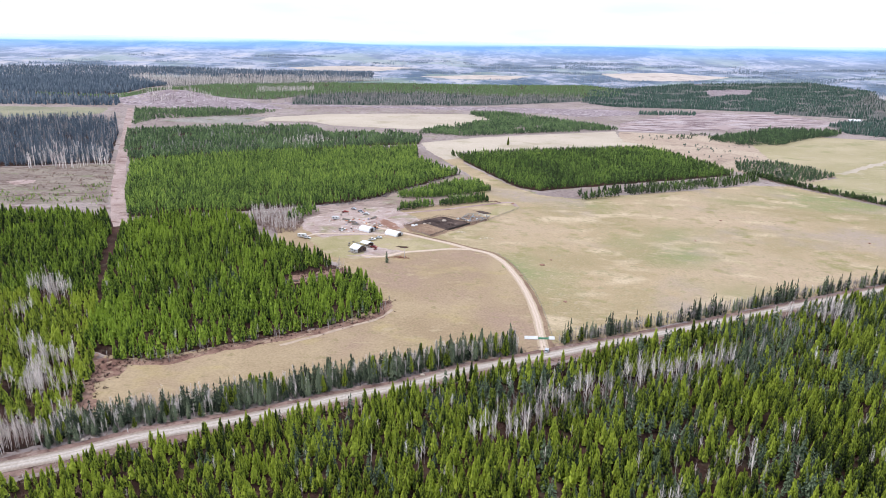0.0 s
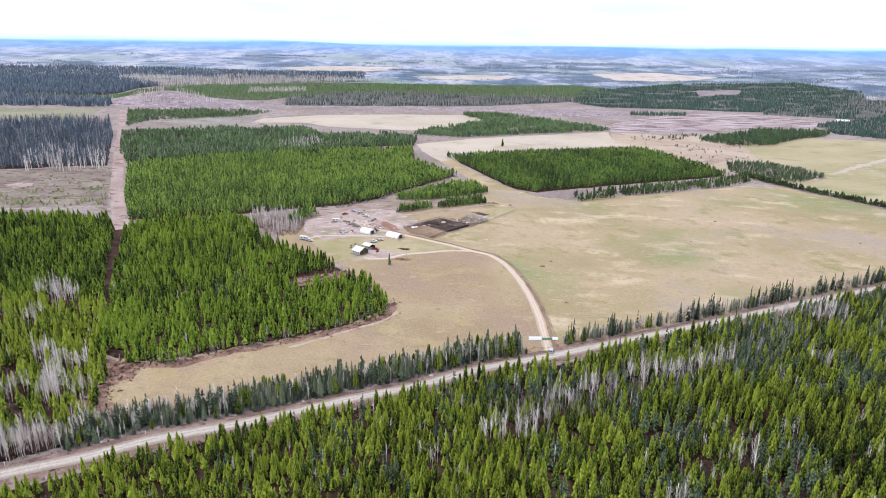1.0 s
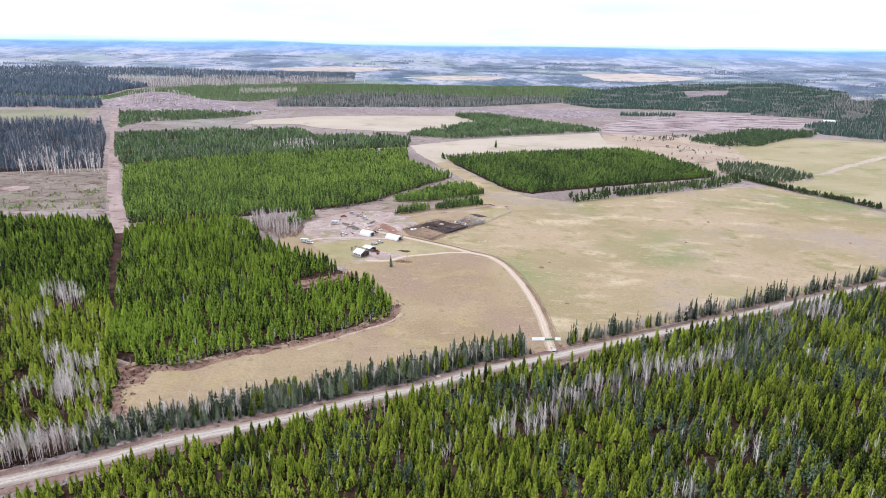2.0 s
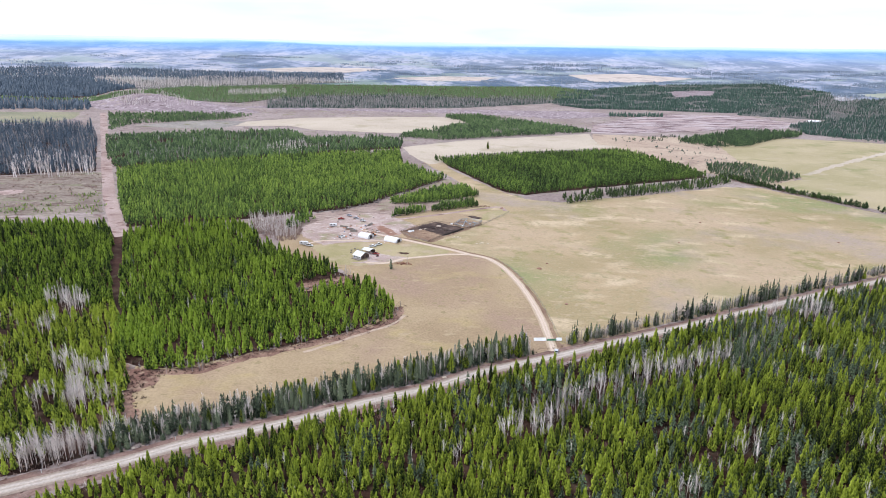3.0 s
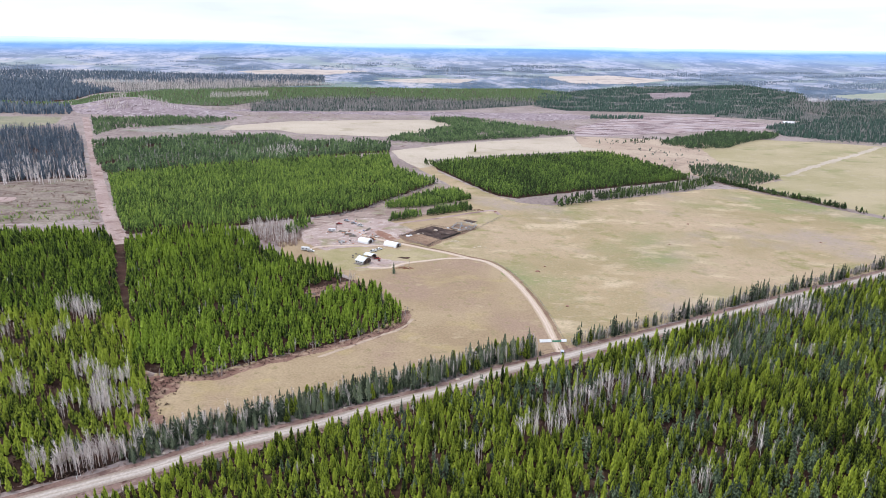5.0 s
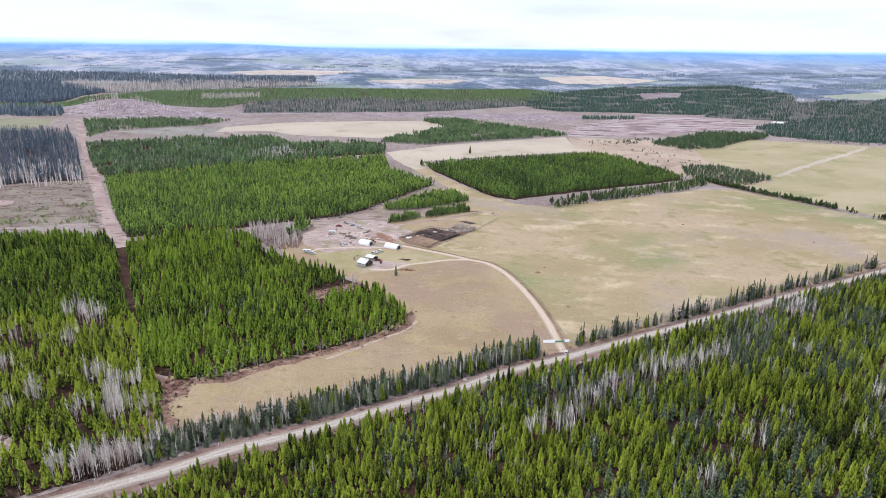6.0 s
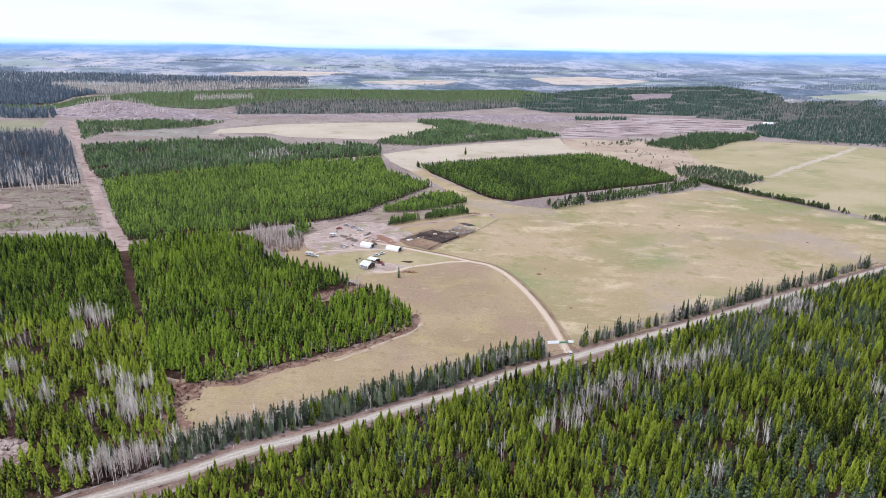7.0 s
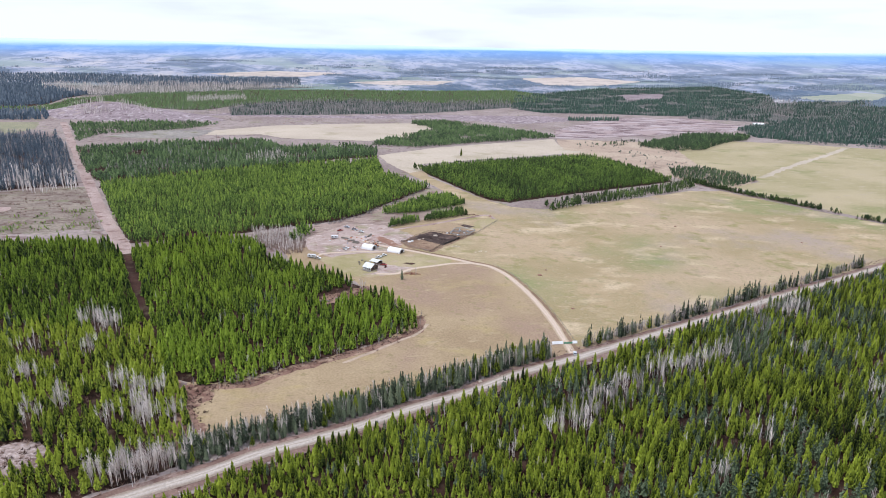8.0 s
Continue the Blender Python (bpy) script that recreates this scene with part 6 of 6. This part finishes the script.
def farm_gate():
    root = tagged(new("farm_gate"), "green pipe gate between long white panels", "gate")
    x0, y0 = 42.5, 296.5
    base = float(lie(49, 297)) + 0.2
    root.location = (x0, y0, base)

    def panel(a, b, low, top, mat, name, label):
        board = part(name, boxed(a, b, -0.06, 0.06, low, top, bevel=0.02), mat, root, label)
        # Lean added so that the white boards catch more sky light.
        board.rotation_euler = (-radians(35), 0, 0)
        return board
    panel(-0.6, 6.1, 0.15, 1.9, M_TARP, "panel", "long white board panel leaning on posts")
    panel(11.6, 14.6, 0.15, 1.8, M_TARP, "panel", "white board panel leaning on posts")
    for px in (-0.5, 1.6, 3.8, 6.0, 11.7, 13, 14.5):
        part("post", rod((px, 0.95, -0.3), (px, 0.95, 1.1), 0.1, 8), M_GREYWOOD, root)
    leaf = part("gate_frame", rod((6.3, 0, 1.35), (11.4, 0, 1.35), 0.06, 8), M_GREEN, root, "green painted steel gate")
    for z in (0.25, 0.5, 0.78, 1.06):
        part("bar", rod((6.3, 0, z), (11.4, 0, z), 0.05, 6), M_GREEN, leaf)
    for px in (6.3, 8.0, 9.7, 11.4):
        part("upright", rod((px, 0, 0.2), (px, 0, 1.4), 0.05, 6), M_GREEN, leaf)
    part("board", boxed(6.35, 11.35, 0.03, 0.07, 0.3, 1.2), M_GREEN, leaf, "green board on the gate")
    return root


def farm():
    house(-59, 431, -42)
    carport(-54.5, 443, -42)
    hoop_shelter(-59, 483, -36, 10.5, 3.8, 3.5, "white tarpaulin shelter standing on the dirt yard", M_TARP)
    hoop_shelter(-37.5, 474.5, -36, 12.0, 3.8, 3.2, "white tarpaulin shelter with blue end beside the track", M_BLUE)
    pickup(-52.2, 457.5, 20, M_WHITE, "white pickup truck parked on the grass")
    pickup(-48, 462.5, 25, M_WHITE, "white pickup truck parked beside another")
    pickup(-49, 439, -25, M_RED, "dark red pickup truck beside the house")
    quad_bike(-47.5, 434, 40)
    pickup(-99.5, 455, -20, M_WHITE, "white pickup truck at the edge of the yard")
    trailer(-104, 458, -15, 6.5, "white camper trailer at the edge of the yard")
    trailer(-88, 512, -8, 6.0, "white camper trailer on bare dirt")
    pickup(-78, 548, -38, M_GREYCAR, "grey pickup truck in a row of old machines")
    pickup(-71, 540, -30, M_GREYCAR, "old grey pickup truck among other machines")
    pickup(-65, 532, -35, M_WHITE, "white pickup truck in a row of old machines")
    pickup(-84, 536, 15, M_RED, "faded red pickup truck on the dirt yard")
    pickup(-78, 481, 5, M_WHITE, "white pickup truck on the dirt yard")
    tractor(-53, 487, 30)
    log_pile(-79, 512, -30, 6, 7, "pile of grey logs on the dirt yard")
    log_pile(-74, 505, 20, 5, 6, "pile of grey logs beside the trailers")
    log_pile(-70, 499, -15, 7, 5, "low pile of grey poles on the dirt yard")
    log_pile(-58, 521, 70, 6, 7, "pile of dark poles behind the shelters")
    rng = random.Random(5)
    for k in range(130):
        x, y = rng.choice(((rng.gauss(-82, 5), rng.gauss(510, 4)), (rng.gauss(-70, 5), rng.gauss(540, 5)), (rng.gauss(-54, 3), rng.gauss(497, 4)), (rng.gauss(-76, 4), rng.gauss(482, 3)), (rng.gauss(-75, 10), rng.gauss(505, 14))))
        boulder(x, y, rng.uniform(0.25, 0.8), k, "pale scrap heap lying on the dirt yard", rng.choice((M_STONE, M_GREYWOOD, M_WHITE, M_WHITE, M_DARKWOOD, M_ORANGE)))
    for k in range(14):
        x, y = rng.choice(((rng.gauss(-80, 8), rng.gauss(510, 10)), (rng.gauss(-56, 5), rng.gauss(500, 5)), (rng.gauss(-62, 4), rng.gauss(446, 3))))
        root = tagged(new("pallet_stack"), "stack of grey wooden pallets on bare dirt", "pallets", "pallets in the yard")
        for j in range(3 + k % 3):
            part("pallet", boxed(-0.6, 0.6, -0.5, 0.5, 0.02 + j * 0.16, 0.15 + j * 0.16, bevel=0.01), M_GREYWOOD, root)
        put(root, x, y, rng.uniform(0, 180))
    for k in range(10):
        root = tagged(new("barrel"), "blue plastic barrel standing on the dirt yard" if k % 2 else "rusty steel barrel standing on the dirt yard", "barrel", "barrels in the yard")
        part("drum", rod((0, 0, 0), (0, 0, 0.88), 0.29, 12), M_BLUE if k % 2 else M_ORANGE, root)
        for z in (0.28, 0.58):
            part("ring", rod((0, 0, z), (0, 0, z + 0.03), 0.31, 12), M_BLUE if k % 2 else M_ORANGE, root)
        put(root, rng.gauss(-66, 9), rng.gauss(503, 9), 0)
    wood_label = "dark weathered wooden rail fence round the cattle pens"
    fence([(-31, 503), (-18, 520), (-2, 537), (14, 529)], 3, 1.4, M_DARKWOOD, wood_label, thick=0.06)
    fence([(14, 529), (20, 523)], 3, 1.4, M_DARKWOOD, wood_label, thick=0.06)
    # Dark trough added where the pen fence casts its shadow.
    feed_bunk((5, 495), (22, 515))
    fence([(-31, 502), (-14, 511), (0, 497), (4, 494)], 3, 1.4, M_DARKWOOD, wood_label, thick=0.06)
    fence([(-16, 519), (10, 507)], 3, 1.4, M_DARKWOOD, wood_label, thick=0.06)
    fence([(-9.6, 473.5), (3.3, 493), (24, 516), (39, 530)], 4, 1.5, M_DARKWOOD, "long dark wooden alley fence beside the pens", thick=0.09)
    fence([(-30, 498), (-22, 486), (-9.6, 474)], 3, 1.5, M_GREYWOOD, "grey wooden rail fence round a brown pen")
    fence([(39, 530), (56, 556), (70, 578)], 3, 1.4, M_GREYWOOD, "long grey wooden fence along the pasture", thick=0.08)
    steel = "grey galvanised steel panels of a small pen"
    fence([(15, 528), (22, 545), (31, 548), (40, 540)], 5, 1.8, M_STEEL, steel, thick=0.09)
    fence([(40, 540), (32, 525), (22, 522), (15, 528)], 5, 1.8, M_STEEL, steel, thick=0.09)
    fence([(22, 522), (27, 546)], 5, 1.8, M_STEEL, steel, thick=0.09)
    fence([(18, 536), (36, 532)], 5, 1.8, M_STEEL, steel, thick=0.09)
    for k, (x, y, size, label, mat) in enumerate((
            (-24, 503, 1.8, "white plastic feed heap in the pen", M_WHITE), (-21.5, 505, 1.3, "white plastic feed heap in the pen", M_WHITE), (-15, 509.5, 1.4, "pale feed heap in the muddy pen", M_STONE),
            (-11, 512, 1.0, "pale feed heap in the muddy pen", M_STONE), (1, 522, 2.0, "pale straw heap in the muddy pen", M_STONE), (22, 525.5, 1.4, "white water tank beside the steel pen", M_WHITE),
            (13, 531, 1.4, "white water tank beside the steel pen", M_WHITE), (26, 541, 1.3, "grey steel feeder in the small pen", M_STEEL), (33, 538, 1.5, "grey steel feeder in the small pen", M_STEEL),
            (29, 533, 1.2, "grey steel feeder in the small pen", M_STEEL), (-4, 515, 1.6, "dark heap of wet straw in the pen", M_MUD), (6, 510, 1.4, "dark heap of wet straw in the pen", M_MUD))):
        boulder(x, y, size, 70 + k, label, mat)
    # posts beside the track and along the pasture
    fence([(56.5, 299), (57, 330), (56, 362), (52, 395), (46, 420), (37, 440)], 2, 1.2, M_GREYWOOD, "thin grey post fence beside the track", gap=5, group="field fences", thick=0.07)
    farm_gate()
    hoop_shelter(986, 1572, -12, 28, 6, 4, "long white shed far off before the forest", M_TARP)
    estate_car(51, 283, 75)
    for k, (x, y) in enumerate(((-127, 198), (-91, 217.5), (-112.5, 207), (-60.5, 230), (-66, 228.5), (-8, 255))):
        boulder(x, y, 0.75 + 0.2 * (k % 3), 80 + k, "pale boulder on the road verge", M_STONE)
    for x, y in ((-113.5, 203.5), (-152, 183)):
        post = tagged(new("marker_post"), "thin white marker post on the road verge", "post", "marker posts")
        part("shaft", boxed(-0.08, 0.08, -0.08, 0.08, 0, 1.6, bevel=0.02), M_WHITE, post)
        part("plate", boxed(-0.2, 0.2, -0.11, -0.085, 1.2, 1.6), M_WHITE, post, "white plate")
        put(post, x, y, 20, 0.3)
    log_pile(-80, 372, 25, 4, 8, "fallen grey logs in a small clearing")
    log_pile(-90, 366, -10, 3, 7, "fallen grey logs in a small clearing")
    boulder(-39, 342, 1.4, 90, "pale stump heap at the edge of the wood", M_STONE)
    for k, (x, y, size) in enumerate(((68, 416, 1.7), (72, 350, 1.2), (201, 492, 1.0), (250, 562, 1.3), (348, 504, 1.2), (66, 596, 1.8), (76, 428, 0.9))):
        boulder(x, y, size, 120 + k, "rusty brown heap of earth on the pasture", M_REDBANK, 0.1)
    for k in range(14):
        x, y = ((15, 490), (33, 476))[k % 2]
        boulder(x + rng.gauss(0, 2.0), y + rng.gauss(0, 1.3), rng.uniform(0.5, 1.3), 140 + k, "pale straw lying in a heap on grass", M_STRAW, 0.0)
    for k in range(9):
        boulder(45 + rng.uniform(-5, 9), 601 + rng.uniform(-3, 3), rng.uniform(0.8, 1.6), 95 + k, "brown earth heap beside the back lane", M_EARTH)


farm()
